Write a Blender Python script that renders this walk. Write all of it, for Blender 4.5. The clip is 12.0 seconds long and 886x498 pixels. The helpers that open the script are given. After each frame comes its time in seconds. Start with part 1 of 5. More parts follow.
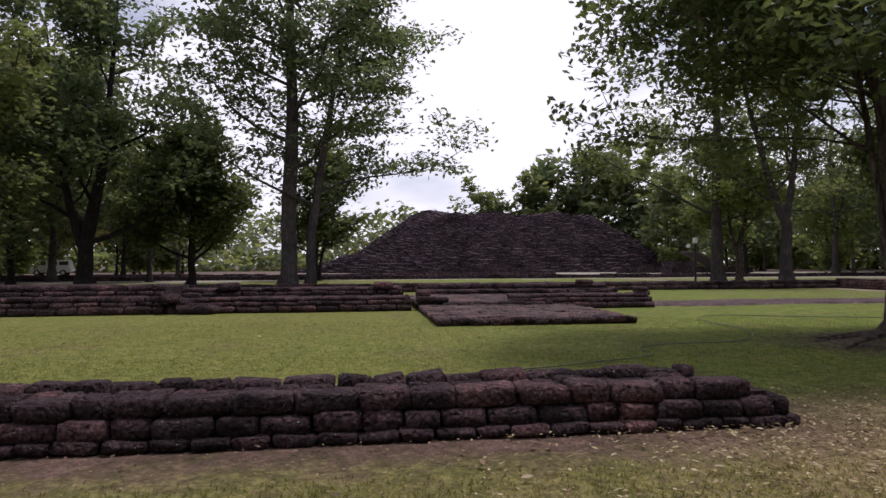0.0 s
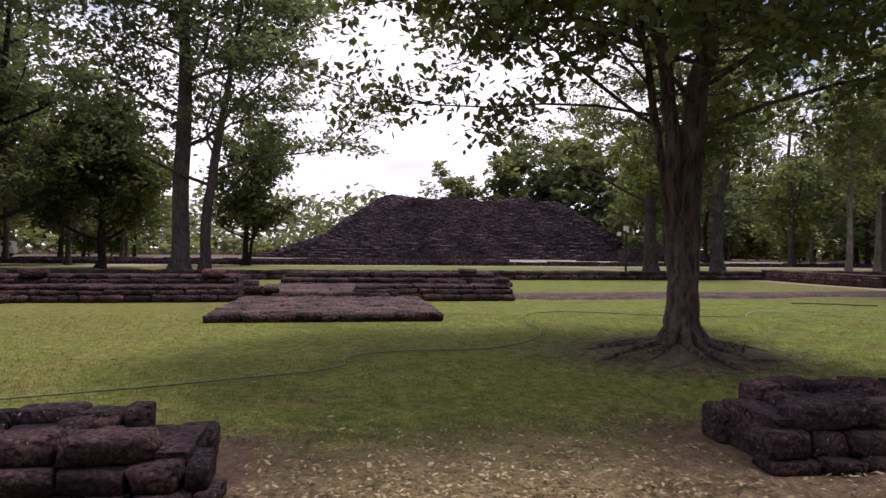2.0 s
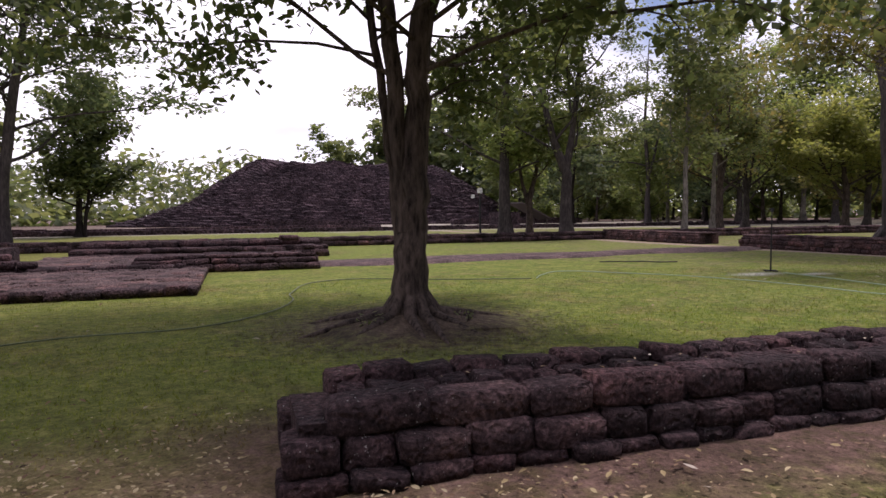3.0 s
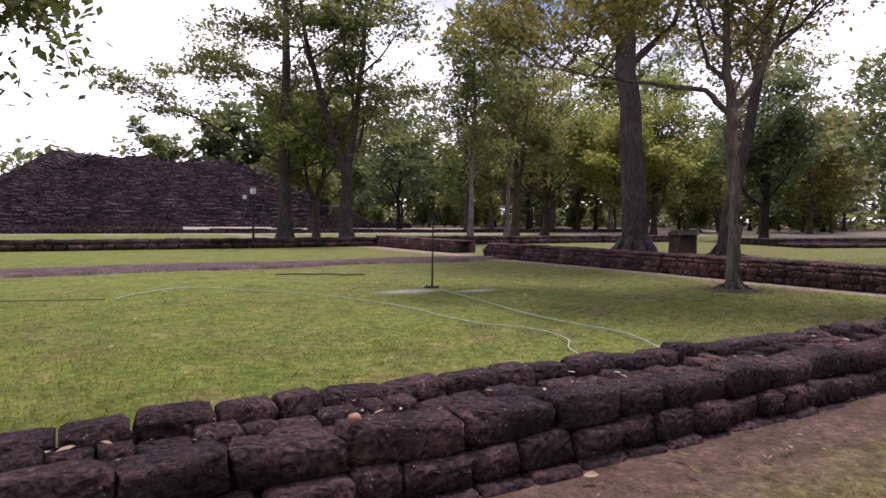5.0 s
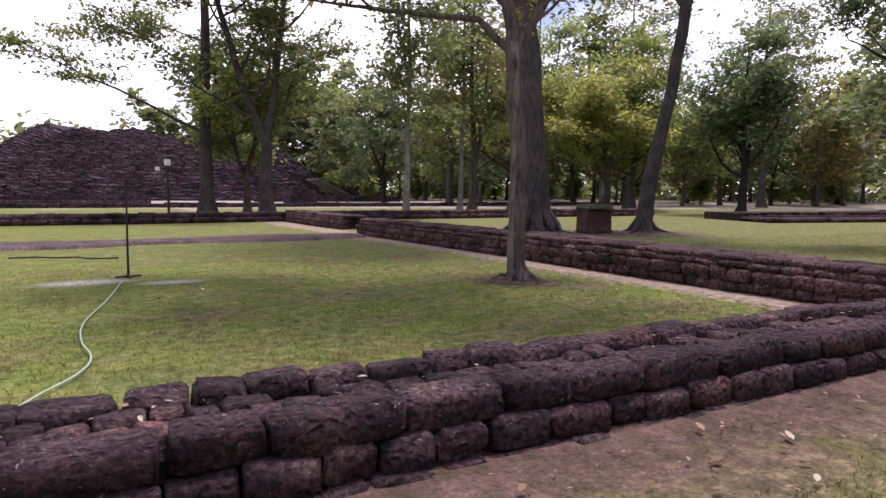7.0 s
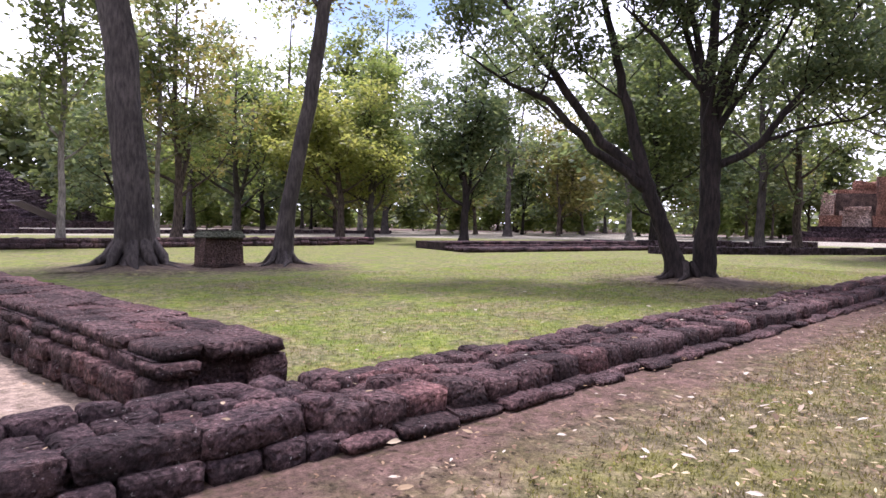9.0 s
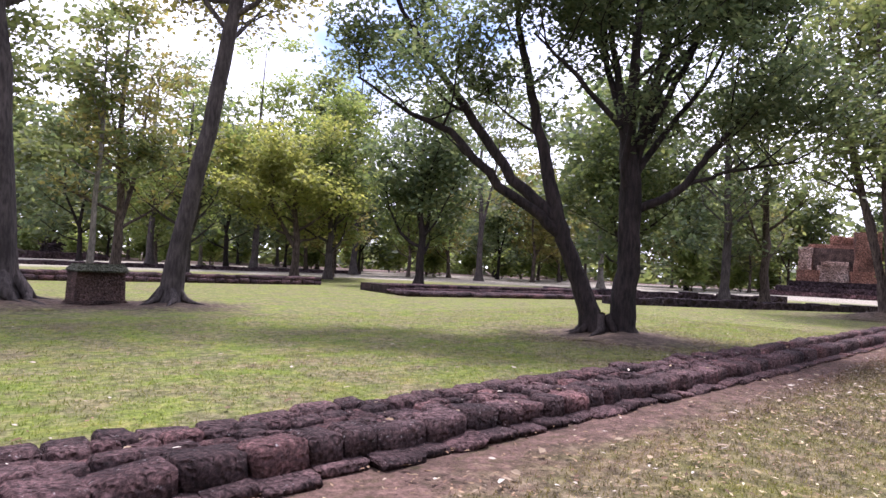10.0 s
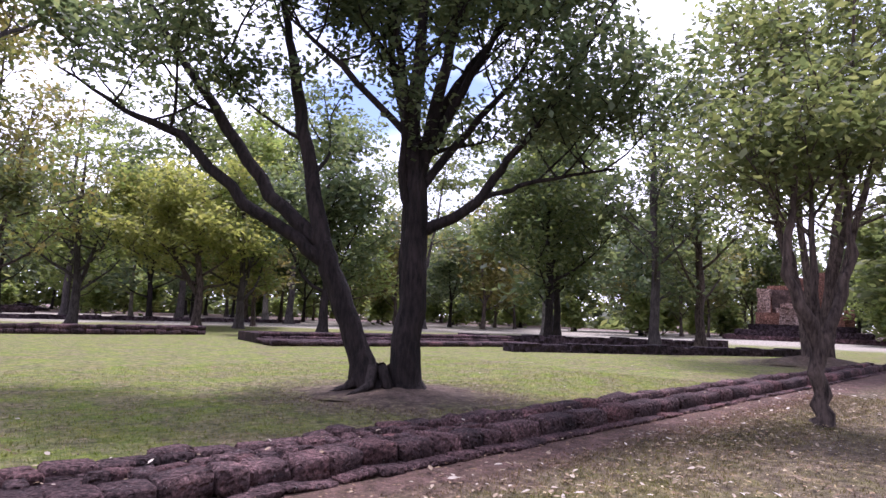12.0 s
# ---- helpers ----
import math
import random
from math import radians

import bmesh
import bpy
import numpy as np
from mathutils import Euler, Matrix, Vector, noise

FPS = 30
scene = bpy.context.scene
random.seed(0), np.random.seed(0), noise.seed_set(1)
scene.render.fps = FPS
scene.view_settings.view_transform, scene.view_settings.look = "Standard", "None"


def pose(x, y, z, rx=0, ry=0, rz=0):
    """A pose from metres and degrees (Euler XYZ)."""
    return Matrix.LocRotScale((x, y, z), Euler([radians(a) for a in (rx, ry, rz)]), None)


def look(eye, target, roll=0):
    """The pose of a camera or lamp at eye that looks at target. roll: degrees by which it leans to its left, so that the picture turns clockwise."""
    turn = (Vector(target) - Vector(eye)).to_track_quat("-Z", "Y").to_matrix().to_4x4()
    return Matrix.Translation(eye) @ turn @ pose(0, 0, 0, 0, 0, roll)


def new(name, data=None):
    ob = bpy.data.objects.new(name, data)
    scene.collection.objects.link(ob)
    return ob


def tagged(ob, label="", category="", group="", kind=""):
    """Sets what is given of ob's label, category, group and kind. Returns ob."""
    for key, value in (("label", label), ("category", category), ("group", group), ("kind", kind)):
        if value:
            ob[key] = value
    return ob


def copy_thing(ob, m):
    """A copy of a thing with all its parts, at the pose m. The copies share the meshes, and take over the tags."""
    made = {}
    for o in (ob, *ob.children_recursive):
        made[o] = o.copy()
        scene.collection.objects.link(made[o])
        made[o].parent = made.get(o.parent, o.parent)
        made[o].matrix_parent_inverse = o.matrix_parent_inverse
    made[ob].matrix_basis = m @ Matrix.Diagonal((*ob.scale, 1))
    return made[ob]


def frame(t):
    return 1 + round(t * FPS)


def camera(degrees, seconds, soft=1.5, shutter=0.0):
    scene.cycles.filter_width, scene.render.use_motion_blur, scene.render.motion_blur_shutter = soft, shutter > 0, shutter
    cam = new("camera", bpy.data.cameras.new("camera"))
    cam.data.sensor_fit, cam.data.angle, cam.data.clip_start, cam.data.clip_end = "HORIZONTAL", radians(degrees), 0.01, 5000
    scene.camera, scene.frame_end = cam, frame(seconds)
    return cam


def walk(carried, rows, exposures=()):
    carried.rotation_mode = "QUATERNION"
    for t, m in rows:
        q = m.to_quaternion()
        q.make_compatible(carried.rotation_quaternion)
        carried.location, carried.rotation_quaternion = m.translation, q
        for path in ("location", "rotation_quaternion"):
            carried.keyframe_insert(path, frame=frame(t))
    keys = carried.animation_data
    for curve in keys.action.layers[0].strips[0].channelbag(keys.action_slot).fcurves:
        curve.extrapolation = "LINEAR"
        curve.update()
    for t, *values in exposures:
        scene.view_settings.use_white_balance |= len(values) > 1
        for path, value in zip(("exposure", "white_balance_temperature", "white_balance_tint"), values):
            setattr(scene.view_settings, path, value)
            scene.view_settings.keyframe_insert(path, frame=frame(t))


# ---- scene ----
cam = camera(69.5, 12.0)
PATH = [
    (0, (-6.190, -4.446, 1.189), (-5.935, -2.463, 1.235), -0.23),
    (0.5, (-5.289, -4.096, 1.203), (-5.025, -2.113, 1.180), -0.61),
    (1, (-4.382, -3.809, 1.196), (-4.058, -1.837, 1.128), -1.77),
    (1.5, (-3.409, -3.552, 1.230), (-3.172, -1.567, 1.300), 0.60),
    (2, (-2.382, -3.263, 1.235), (-2.090, -1.285, 1.236), 0.50),
    (2.5, (-1.288, -2.937, 1.187), (-0.825, -0.994, 1.097), -0.94),
    (3, (-0.183, -2.719, 1.189), (0.435, -0.819, 1.081), -0.59),
    (3.5, (0.878, -2.545, 1.195), (1.690, -0.722, 1.062), 0.02),
    (3.6, (1.105, -2.522, 1.194), (1.957, -0.714, 1.113), 0.15),
    (5.3, (5.220, -2.259, 1.182), (6.275, -0.564, 1.064), 0.40),
    (5.5, (5.726, -2.260, 1.199), (6.807, -0.583, 1.055), 0.46),
    (6, (6.929, -2.269, 1.194), (7.782, -0.467, 1.048), 0.55),
    (6.5, (8.238, -2.304, 1.198), (9.095, -0.500, 1.089), 0.92),
    (7, (9.554, -2.365, 1.184), (10.489, -0.606, 1.006), 0.37),
    (7.5, (10.995, -2.406, 1.177), (12.077, -0.732, 1.010), 1.07),
    (9.3, (15.829, -2.774, 1.181), (17.273, -1.392, 1.105), 1.36),
    (9.5, (16.314, -2.860, 1.198), (17.752, -1.472, 1.130), 2.27),
    (10, (17.459, -3.093, 1.219), (18.895, -1.702, 1.271), 2.82),
    (10.5, (18.639, -3.318, 1.209), (20.117, -1.972, 1.259), 3.18),
    (11, (19.739, -3.506, 1.188), (21.202, -2.143, 1.212), 2.28),
    (11.5, (20.869, -3.751, 1.201), (22.346, -2.403, 1.231), 2.52),
    (12, (22.050, -4.067, 1.214), (23.504, -2.710, 1.420), 2.08),
]
EXPO = [(0, -0.55, 6080, 24), (1.0, -0.58, 6150, 26), (1.5, -0.36, 6250, 28), (2.5, -0.22, 6280, 30), (3.6, -0.10, 6220, 32), (5.5, 0.24, 6180, 33), (6, 0.46, 6150, 33), (6.5, 0.28, 6100, 34), (7, 0.34, 6080, 34), (7.5, 0.80, 6000, 33), (9.5, 1.0, 5800, 31), (11, 0.98, 5750, 33), (12, 0.85, 5620, 37)]
walk(cam, [(t, look(eye, target, roll)) for t, eye, target, roll in PATH], EXPO)

# ---- light ----
SUN_EL, SUN_AZ = radians(69), radians(63)
world = bpy.data.worlds.new("sky")
scene.world = world
world.use_nodes = True
wn, wl = world.node_tree.nodes, world.node_tree.links
wn.clear()
w_out = wn.new("ShaderNodeOutputWorld")
w_bg = wn.new("ShaderNodeBackground")
w_bg.inputs[1].default_value = 0.115
w_sky = wn.new("ShaderNodeTexSky")
w_sky.sky_type, w_sky.sun_disc = "NISHITA", False
w_sky.sun_elevation, w_sky.sun_rotation = SUN_EL, SUN_AZ
w_tc = wn.new("ShaderNodeTexCoord")
w_map = wn.new("ShaderNodeMapping")
w_map.inputs["Scale"].default_value = (1, 1, 2.2)
w_noise = wn.new("ShaderNodeTexNoise")
w_noise.inputs["Scale"].default_value = 2.3
w_noise.inputs["Detail"].default_value = 6
w_ramp = wn.new("ShaderNodeValToRGB")
w_ramp.color_ramp.elements[0].position, w_ramp.color_ramp.elements[1].position = 0.28, 0.50
w_mix = wn.new("ShaderNodeMixRGB")
w_mix.inputs[2].default_value = (13.0, 13.1, 13.1, 1)
wl.new(w_tc.outputs["Generated"], w_map.inputs[0])
wl.new(w_map.outputs[0], w_noise.inputs[0])
w_sep = wn.new("ShaderNodeSeparateXYZ")
w_thin = wn.new("ShaderNodeMath")
w_thin.operation, w_thin.use_clamp = "MULTIPLY_ADD", False
w_thin.inputs[1].default_value, w_thin.inputs[2].default_value = -0.27, 0.07
w_sum = wn.new("ShaderNodeMath")
wl.new(w_tc.outputs["Generated"], w_sep.inputs[0])
wl.new(w_sep.outputs[2], w_thin.inputs[0])
wl.new(w_noise.outputs[0], w_sum.inputs[0])
wl.new(w_thin.outputs[0], w_sum.inputs[1])
wl.new(w_sum.outputs[0], w_ramp.inputs[0])
wl.new(w_ramp.outputs[0], w_mix.inputs[0])
wl.new(w_sky.outputs[0], w_mix.inputs[1])
wl.new(w_mix.outputs[0], w_bg.inputs[0])
wl.new(w_bg.outputs[0], w_out.inputs[0])
sun = new("sun", bpy.data.lights.new("sun", "SUN"))
sun.data.energy, sun.data.angle, sun.data.color = 3.4, radians(12), (1, 0.96, 0.88)
sun.matrix_world = look((0.34 * 20, 0.17 * 20, 20), (0, 0, 0))


# ---- materials ----
def mat(name, rough=0.9, spec=0.25):
    m = bpy.data.materials.new(name)
    m.use_nodes = True
    b = m.node_tree.nodes["Principled BSDF"]
    b.inputs["Roughness"].default_value = rough
    b.inputs["Specular IOR Level"].default_value = spec
    return m, m.node_tree.nodes, m.node_tree.links, b


def noise_tex(n, l, scale, detail=4, vec=None, rough=0.55):
    t = n.new("ShaderNodeTexNoise")
    t.inputs["Scale"].default_value, t.inputs["Detail"].default_value = scale, detail
    t.inputs["Roughness"].default_value = rough
    if vec:
        l.new(vec, t.inputs["Vector"])
    return t.outputs[0]


def ramp(n, l, fac, *stops):
    r = n.new("ShaderNodeValToRGB")
    e = r.color_ramp.elements
    while len(e) < len(stops):
        e.new(0.5)
    for k, (p, c) in enumerate(stops):
        e[k].position, e[k].color = p, (*c, 1) if len(c) == 3 else c
    l.new(fac, r.inputs[0])
    return r.outputs[0]


def mixc(n, l, fac, a, b, mode="MIX"):
    m = n.new("ShaderNodeMixRGB")
    m.blend_type = mode
    for s, v in ((0, fac), (1, a), (2, b)):
        if isinstance(v, (int, float)):
            m.inputs[s].default_value = v
        elif isinstance(v, tuple):
            m.inputs[s].default_value = (*v, 1)
        else:
            l.new(v, m.inputs[s])
    return m.outputs[0]


def bump(n, l, b, height, strength, dist):
    u = n.new("ShaderNodeBump")
    u.inputs["Strength"].default_value, u.inputs["Distance"].default_value = strength, dist
    l.new(height, u.inputs["Height"])
    l.new(u.outputs[0], b.inputs["Normal"])


def grey(v):
    return (v, v, v)


def laterite(name, dark, light, red, moss=0.0, speck=0.6, scale=1.0):
    """Weathered laterite: black-brown crust, red where it is rubbed, pits with painted shade and pale lichen specks.
    """
    m, n, l, b = mat(name, 0.92, 0.2)
    tc = n.new("ShaderNodeTexCoord").outputs["Object"]
    geo = n.new("ShaderNodeNewGeometry").outputs["Position"]
    oi = n.new("ShaderNodeObjectInfo").outputs["Random"]
    big = noise_tex(n, l, 2.2 * scale, 5, geo)
    fine = noise_tex(n, l, 30 * scale, 8, geo, 0.75)
    c = ramp(n, l, big, (0.3, dark), (0.55, light), (0.75, red))
    tint = ramp(n, l, oi, (0.0, grey(0.62)), (0.5, grey(1.0)), (0.85, (1.15, 1.07, 1.06)), (1.0, (1.45, 1.2, 1.14)))
    c = mixc(n, l, 1.0, c, tint, "MULTIPLY")
    c = mixc(n, l, 0.9, c, ramp(n, l, fine, (0.36, grey(0.22)), (0.5, grey(0.85)), (0.64, grey(2.2))), "MULTIPLY")
    pit_shade = n.new("ShaderNodeTexVoronoi")
    pit_shade.inputs["Scale"].default_value = 33 * scale
    wn3 = n.new("ShaderNodeTexNoise")
    wn3.inputs["Scale"].default_value = 7 * scale
    l.new(geo, wn3.inputs["Vector"])
    warp = wn3.outputs["Color"]
    l.new(mixc(n, l, 0.15, geo, warp), pit_shade.inputs["Vector"])
    # the shade inside the pits is multiplied into the base colour
    c = mixc(n, l, 0.7, c, ramp(n, l, pit_shade.outputs["Distance"], (0.10, grey(0.12)), (0.34, grey(1.2))), "MULTIPLY")
    sp = mixc(n, l, 1.0, ramp(n, l, noise_tex(n, l, 46 * scale, 3, geo, 0.6), (0.655, grey(0)), (0.69, grey(1))),
              ramp(n, l, noise_tex(n, l, 6 * scale, 3, geo), (0.47, grey(0)), (0.6, grey(1))), "MULTIPLY")
    c = mixc(n, l, mixc(n, l, 1.0, sp, grey(speck), "MULTIPLY"), c, (0.52, 0.49, 0.46))
    l.new(c, b.inputs["Base Color"])
    v2 = n.new("ShaderNodeTexVoronoi")
    v2.inputs["Scale"].default_value = 19 * scale
    l.new(mixc(n, l, 0.12, geo, warp), v2.inputs["Vector"])
    lay = n.new("ShaderNodeMapping")
    lay.inputs["Scale"].default_value = (1, 1, 2.3)
    l.new(geo, lay.inputs[0])
    crust = noise_tex(n, l, 15 * scale, 8, lay.outputs[0], 0.7)
    hgt = mixc(n, l, 0.45, mixc(n, l, 0.5, crust, fine), ramp(n, l, v2.outputs["Distance"], (0.1, grey(0)), (0.5, grey(1))))
    bump(n, l, b, hgt, 1.0, 0.10 / scale)
    return m


LATERITE = laterite("laterite", (0.021, 0.0138, 0.0145), (0.070, 0.044, 0.046), (0.145, 0.087, 0.082), speck=0.75)
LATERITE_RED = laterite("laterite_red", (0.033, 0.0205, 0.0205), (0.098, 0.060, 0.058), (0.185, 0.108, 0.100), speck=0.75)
LATERITE_TOP = laterite("laterite_paving", (0.06, 0.042, 0.04), (0.13, 0.09, 0.085), (0.19, 0.125, 0.11), speck=0.4)
# far stone lightened and purpled: distance haze put into the colour
LATERITE_HAZY = laterite("laterite_hazy", (0.034, 0.023, 0.027), (0.073, 0.049, 0.056), (0.120, 0.078, 0.087), speck=0.3, scale=0.16)


def leaf_mat(name, a, b2, c3):
    m, n, l, b = mat(name, 0.55, 0.35)
    isl = n.new("ShaderNodeNewGeometry")
    r = isl.outputs["Random Per Island"]
    c = ramp(n, l, r, (0.0, a), (0.55, b2), (1.0, c3))
    patch = ramp(n, l, noise_tex(n, l, 0.45, 3, isl.outputs["Position"]), (0.3, grey(0.7)), (0.7, grey(1.25)))
    c = mixc(n, l, 1.0, c, patch, "MULTIPLY")
    l.new(c, b.inputs["Base Color"])
    tr = n.new("ShaderNodeBsdfTranslucent")
    l.new(mixc(n, l, 1.0, c, (1.7, 1.65, 1.1), "MULTIPLY"), tr.inputs[0])
    mx = n.new("ShaderNodeMixShader")
    mx.inputs[0].default_value = 0.55
    l.new(b.outputs[0], mx.inputs[1])
    l.new(tr.outputs[0], mx.inputs[2])
    l.new(mx.outputs[0], n["Material Output"].inputs[0])
    return m


LEAF_DARK = leaf_mat("leaf_dark", (0.055, 0.078, 0.036), (0.090, 0.118, 0.048), (0.14, 0.158, 0.062))
LEAF_MID = leaf_mat("leaf_mid", (0.088, 0.116, 0.056), (0.135, 0.165, 0.070), (0.19, 0.202, 0.092))
LEAF_LIGHT = leaf_mat("leaf_light", (0.12, 0.165, 0.06), (0.18, 0.228, 0.076), (0.24, 0.262, 0.105))
LEAF_AUTUMN = leaf_mat("leaf_autumn", (0.10, 0.104, 0.045), (0.16, 0.158, 0.056), (0.225, 0.185, 0.076))
LEAF_BLUE = leaf_mat("leaf_blue", (0.068, 0.098, 0.058), (0.105, 0.14, 0.075), (0.155, 0.178, 0.094))


def bark_mat(name, dark, light):
    m, n, l, b = mat(name, 0.9, 0.2)
    geo = n.new("ShaderNodeNewGeometry").outputs["Position"]
    mp = n.new("ShaderNodeMapping")
    mp.inputs["Scale"].default_value = (1, 1, 0.22)
    l.new(geo, mp.inputs[0])
    f = noise_tex(n, l, 17, 6, mp.outputs[0], 0.65)
    g = noise_tex(n, l, 1.6, 3, geo)
    c = ramp(n, l, f, (0.32, dark), (0.62, light))
    c = mixc(n, l, 1.0, c, ramp(n, l, g, (0.35, grey(0.7)), (0.65, grey(1.2))), "MULTIPLY")
    l.new(c, b.inputs["Base Color"])
    bump(n, l, b, f, 1.0, 0.06)
    return m


BARK = bark_mat("bark_brown", (0.014, 0.010, 0.009), (0.135, 0.102, 0.086))
BARK_GREY = bark_mat("bark_grey", (0.028, 0.024, 0.023), (0.095, 0.079, 0.074))
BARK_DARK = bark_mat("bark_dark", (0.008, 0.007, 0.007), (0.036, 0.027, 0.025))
BARK_PALE = bark_mat("bark_pale", (0.09, 0.08, 0.07), (0.27, 0.24, 0.21))


def plain(name, col, rough=0.6, metal=0.0, var=0.25):
    m, n, l, b = mat(name, rough, 0.4)
    geo = n.new("ShaderNodeNewGeometry").outputs["Position"]
    f = noise_tex(n, l, 14, 4, geo)
    l.new(mixc(n, l, 1.0, tuple(col), ramp(n, l, f, (0.3, grey(1 - var)), (0.7, grey(1 + var))), "MULTIPLY"), b.inputs["Base Color"])
    b.inputs["Metallic"].default_value = metal
    return m


# ---- ground ----
SOIL_SPOTS = ((1.6, 4.0, 1.9), (-9.2, 25, 2.2), (20.5, 12.6, 2.6), (23.7, 11.6, 2.0), (22.2, 12.2, 1.8), (28.8, 3.1, 2.6), (46.5, 1.4, 3.6), (14.5, 4.75, 0.7))


def ground_mat(name="grass_ground", blade=False):
    m, n, l, b = mat(name, 0.95, 0.15)
    geo = n.new("ShaderNodeNewGeometry").outputs["Position"]
    sep = n.new("ShaderNodeSeparateXYZ")
    l.new(geo, sep.inputs[0])
    big = noise_tex(n, l, 0.35, 4, geo)
    mid = noise_tex(n, l, 2.2, 5, geo, 0.65)
    fine = noise_tex(n, l, 38, 5, geo, 0.75)
    tuft = noise_tex(n, l, 8.5, 5, geo, 0.7)

    def math_node(op, *v):
        k = n.new("ShaderNodeMath")
        k.operation = op
        for s, x in enumerate(v):
            if isinstance(x, (int, float)):
                k.inputs[s].default_value = x
            else:
                l.new(x, k.inputs[s])
        return k.outputs[0]

    green = ramp(n, l, mid, (0.3, (0.100, 0.152, 0.022)), (0.55, (0.158, 0.200, 0.034)), (0.75, (0.232, 0.222, 0.058)))
    dry = ramp(n, l, mid, (0.3, (0.080, 0.064, 0.028)), (0.55, (0.152, 0.116, 0.055)), (0.75, (0.235, 0.165, 0.095)))
    soil = ramp(n, l, mid, (0.3, (0.070, 0.043, 0.035)), (0.7, (0.156, 0.095, 0.077)))
    earth = ramp(n, l, mid, (0.3, (0.055, 0.038, 0.030)), (0.7, (0.125, 0.088, 0.070)))
    sand = ramp(n, l, mid, (0.3, (0.27, 0.24, 0.20)), (0.7, (0.38, 0.34, 0.29)))
    # worn, drier lawn on the walkers' side of the long wall
    yw = math_node("ADD", sep.outputs[1], math_node("MULTIPLY", math_node("SUBTRACT", big, 0.5), 5.0))
    dryf = ramp(n, l, math_node("ADD", math_node("MULTIPLY", yw, -0.2), 0.62), (0.2, grey(0.12)), (0.75, grey(0.7)))
    c = mixc(n, l, dryf, green, dry)
    patch = ramp(n, l, noise_tex(n, l, 0.8, 5, geo, 0.7), (0.50, grey(0)), (0.68, grey(0.62)))
    c = mixc(n, l, patch, c, dry)
    c = mixc(n, l, ramp(n, l, tuft, (0.52, grey(0)), (0.68, grey(0.32))), c, dry)
    xw = math_node("ADD", sep.outputs[0], math_node("ADD", math_node("MULTIPLY", math_node("SUBTRACT", big, 0.5), 16.0), math_node("MULTIPLY", math_node("SUBTRACT", mid, 0.5), 6.0)))
    # ashen worn patches on the east lawn
    east = ramp(n, l, math_node("MULTIPLY", xw, 0.02), (0.12, grey(0)), (0.34, grey(0.6)))
    ash = mixc(n, l, 1.0, ramp(n, l, noise_tex(n, l, 1.4, 6, geo, 0.72), (0.42, grey(0)), (0.57, grey(1))), east, "MULTIPLY")
    c = mixc(n, l, ash, c, ramp(n, l, tuft, (0.35, (0.095, 0.072, 0.050)), (0.65, (0.215, 0.16, 0.12))))
    west = ramp(n, l, math_node("ADD", math_node("MULTIPLY", xw, -0.06), 0.5), (0.40, grey(0)), (0.85, grey(0.42)))
    c = mixc(n, l, west, c, (0.19, 0.165, 0.052))
    # trodden earth on the walkers' side, further east
    worn = mixc(n, l, 1.0, ramp(n, l, math_node("MULTIPLY", xw, 0.02), (0.42, grey(0)), (0.56, grey(0.85))),
                ramp(n, l, math_node("ADD", math_node("MULTIPLY", yw, -0.2), 0.5), (0.55, grey(0)), (0.72, grey(1))), "MULTIPLY")
    worn = mixc(n, l, 1.0, worn, ramp(n, l, tuft, (0.35, grey(1)), (0.66, grey(0.35))), "MULTIPLY")
    c = mixc(n, l, worn, c, earth)
    # bare soil along the foot of the wall
    drift = math_node("MULTIPLY", math_node("MAXIMUM", math_node("SUBTRACT", sep.outputs[0], 15.0), 0.0), 0.035)
    foot = math_node("ABSOLUTE", math_node("ADD", math_node("SUBTRACT", math_node("ADD", sep.outputs[1], drift), 0.25), math_node("MULTIPLY", math_node("SUBTRACT", mid, 0.5), 1.2)))
    foot = ramp(n, l, math_node("MULTIPLY", math_node("ADD", foot, math_node("MULTIPLY", math_node("SUBTRACT", tuft, 0.5), 0.9)), 0.5), (0.30, grey(0.95)), (0.60, grey(0)))
    foot = mixc(n, l, 1.0, foot, ramp(n, l, tuft, (0.30, grey(0.55)), (0.50, grey(1))), "MULTIPLY")
    gapx = math_node("ABSOLUTE", math_node("ADD", math_node("ADD", sep.outputs[0], 1.55), math_node("MULTIPLY", math_node("SUBTRACT", mid, 0.5), 1.5)))
    foot = mixc(n, l, 1.0, foot, ramp(n, l, math_node("MULTIPLY", gapx, 0.5), (0.40, grey(0.15)), (0.70, grey(1))), "MULTIPLY")
    c = mixc(n, l, foot, c, soil)
    # pale dirt along the lawn side of the cross wall
    cw = math_node("ABSOLUTE", math_node("ADD", math_node("ADD", sep.outputs[0], math_node("MULTIPLY", sep.outputs[1], 0.0483)), math_node("ADD", math_node("MULTIPLY", math_node("SUBTRACT", tuft, 0.5), 0.8), -16.35)))
    cw = mixc(n, l, 1.0, ramp(n, l, cw, (0.25, grey(0.9)), (0.6, grey(0))), ramp(n, l, sep.outputs[1], (0.5, grey(0)), (0.9, grey(1))), "MULTIPLY")
    c = mixc(n, l, cw, c, (0.30, 0.225, 0.18))
    # straw-coloured passage between the walls
    ex, ey = math_node("SUBTRACT", sep.outputs[0], -1.4), math_node("SUBTRACT", sep.outputs[1], -0.9)
    er = math_node("SQRT", math_node("ADD", math_node("MULTIPLY", ex, ex), math_node("MULTIPLY", math_node("MULTIPLY", ey, ey), 2.2)))
    er = math_node("ADD", math_node("MULTIPLY", er, 0.2), math_node("MULTIPLY", math_node("SUBTRACT", tuft, 0.5), 0.9))
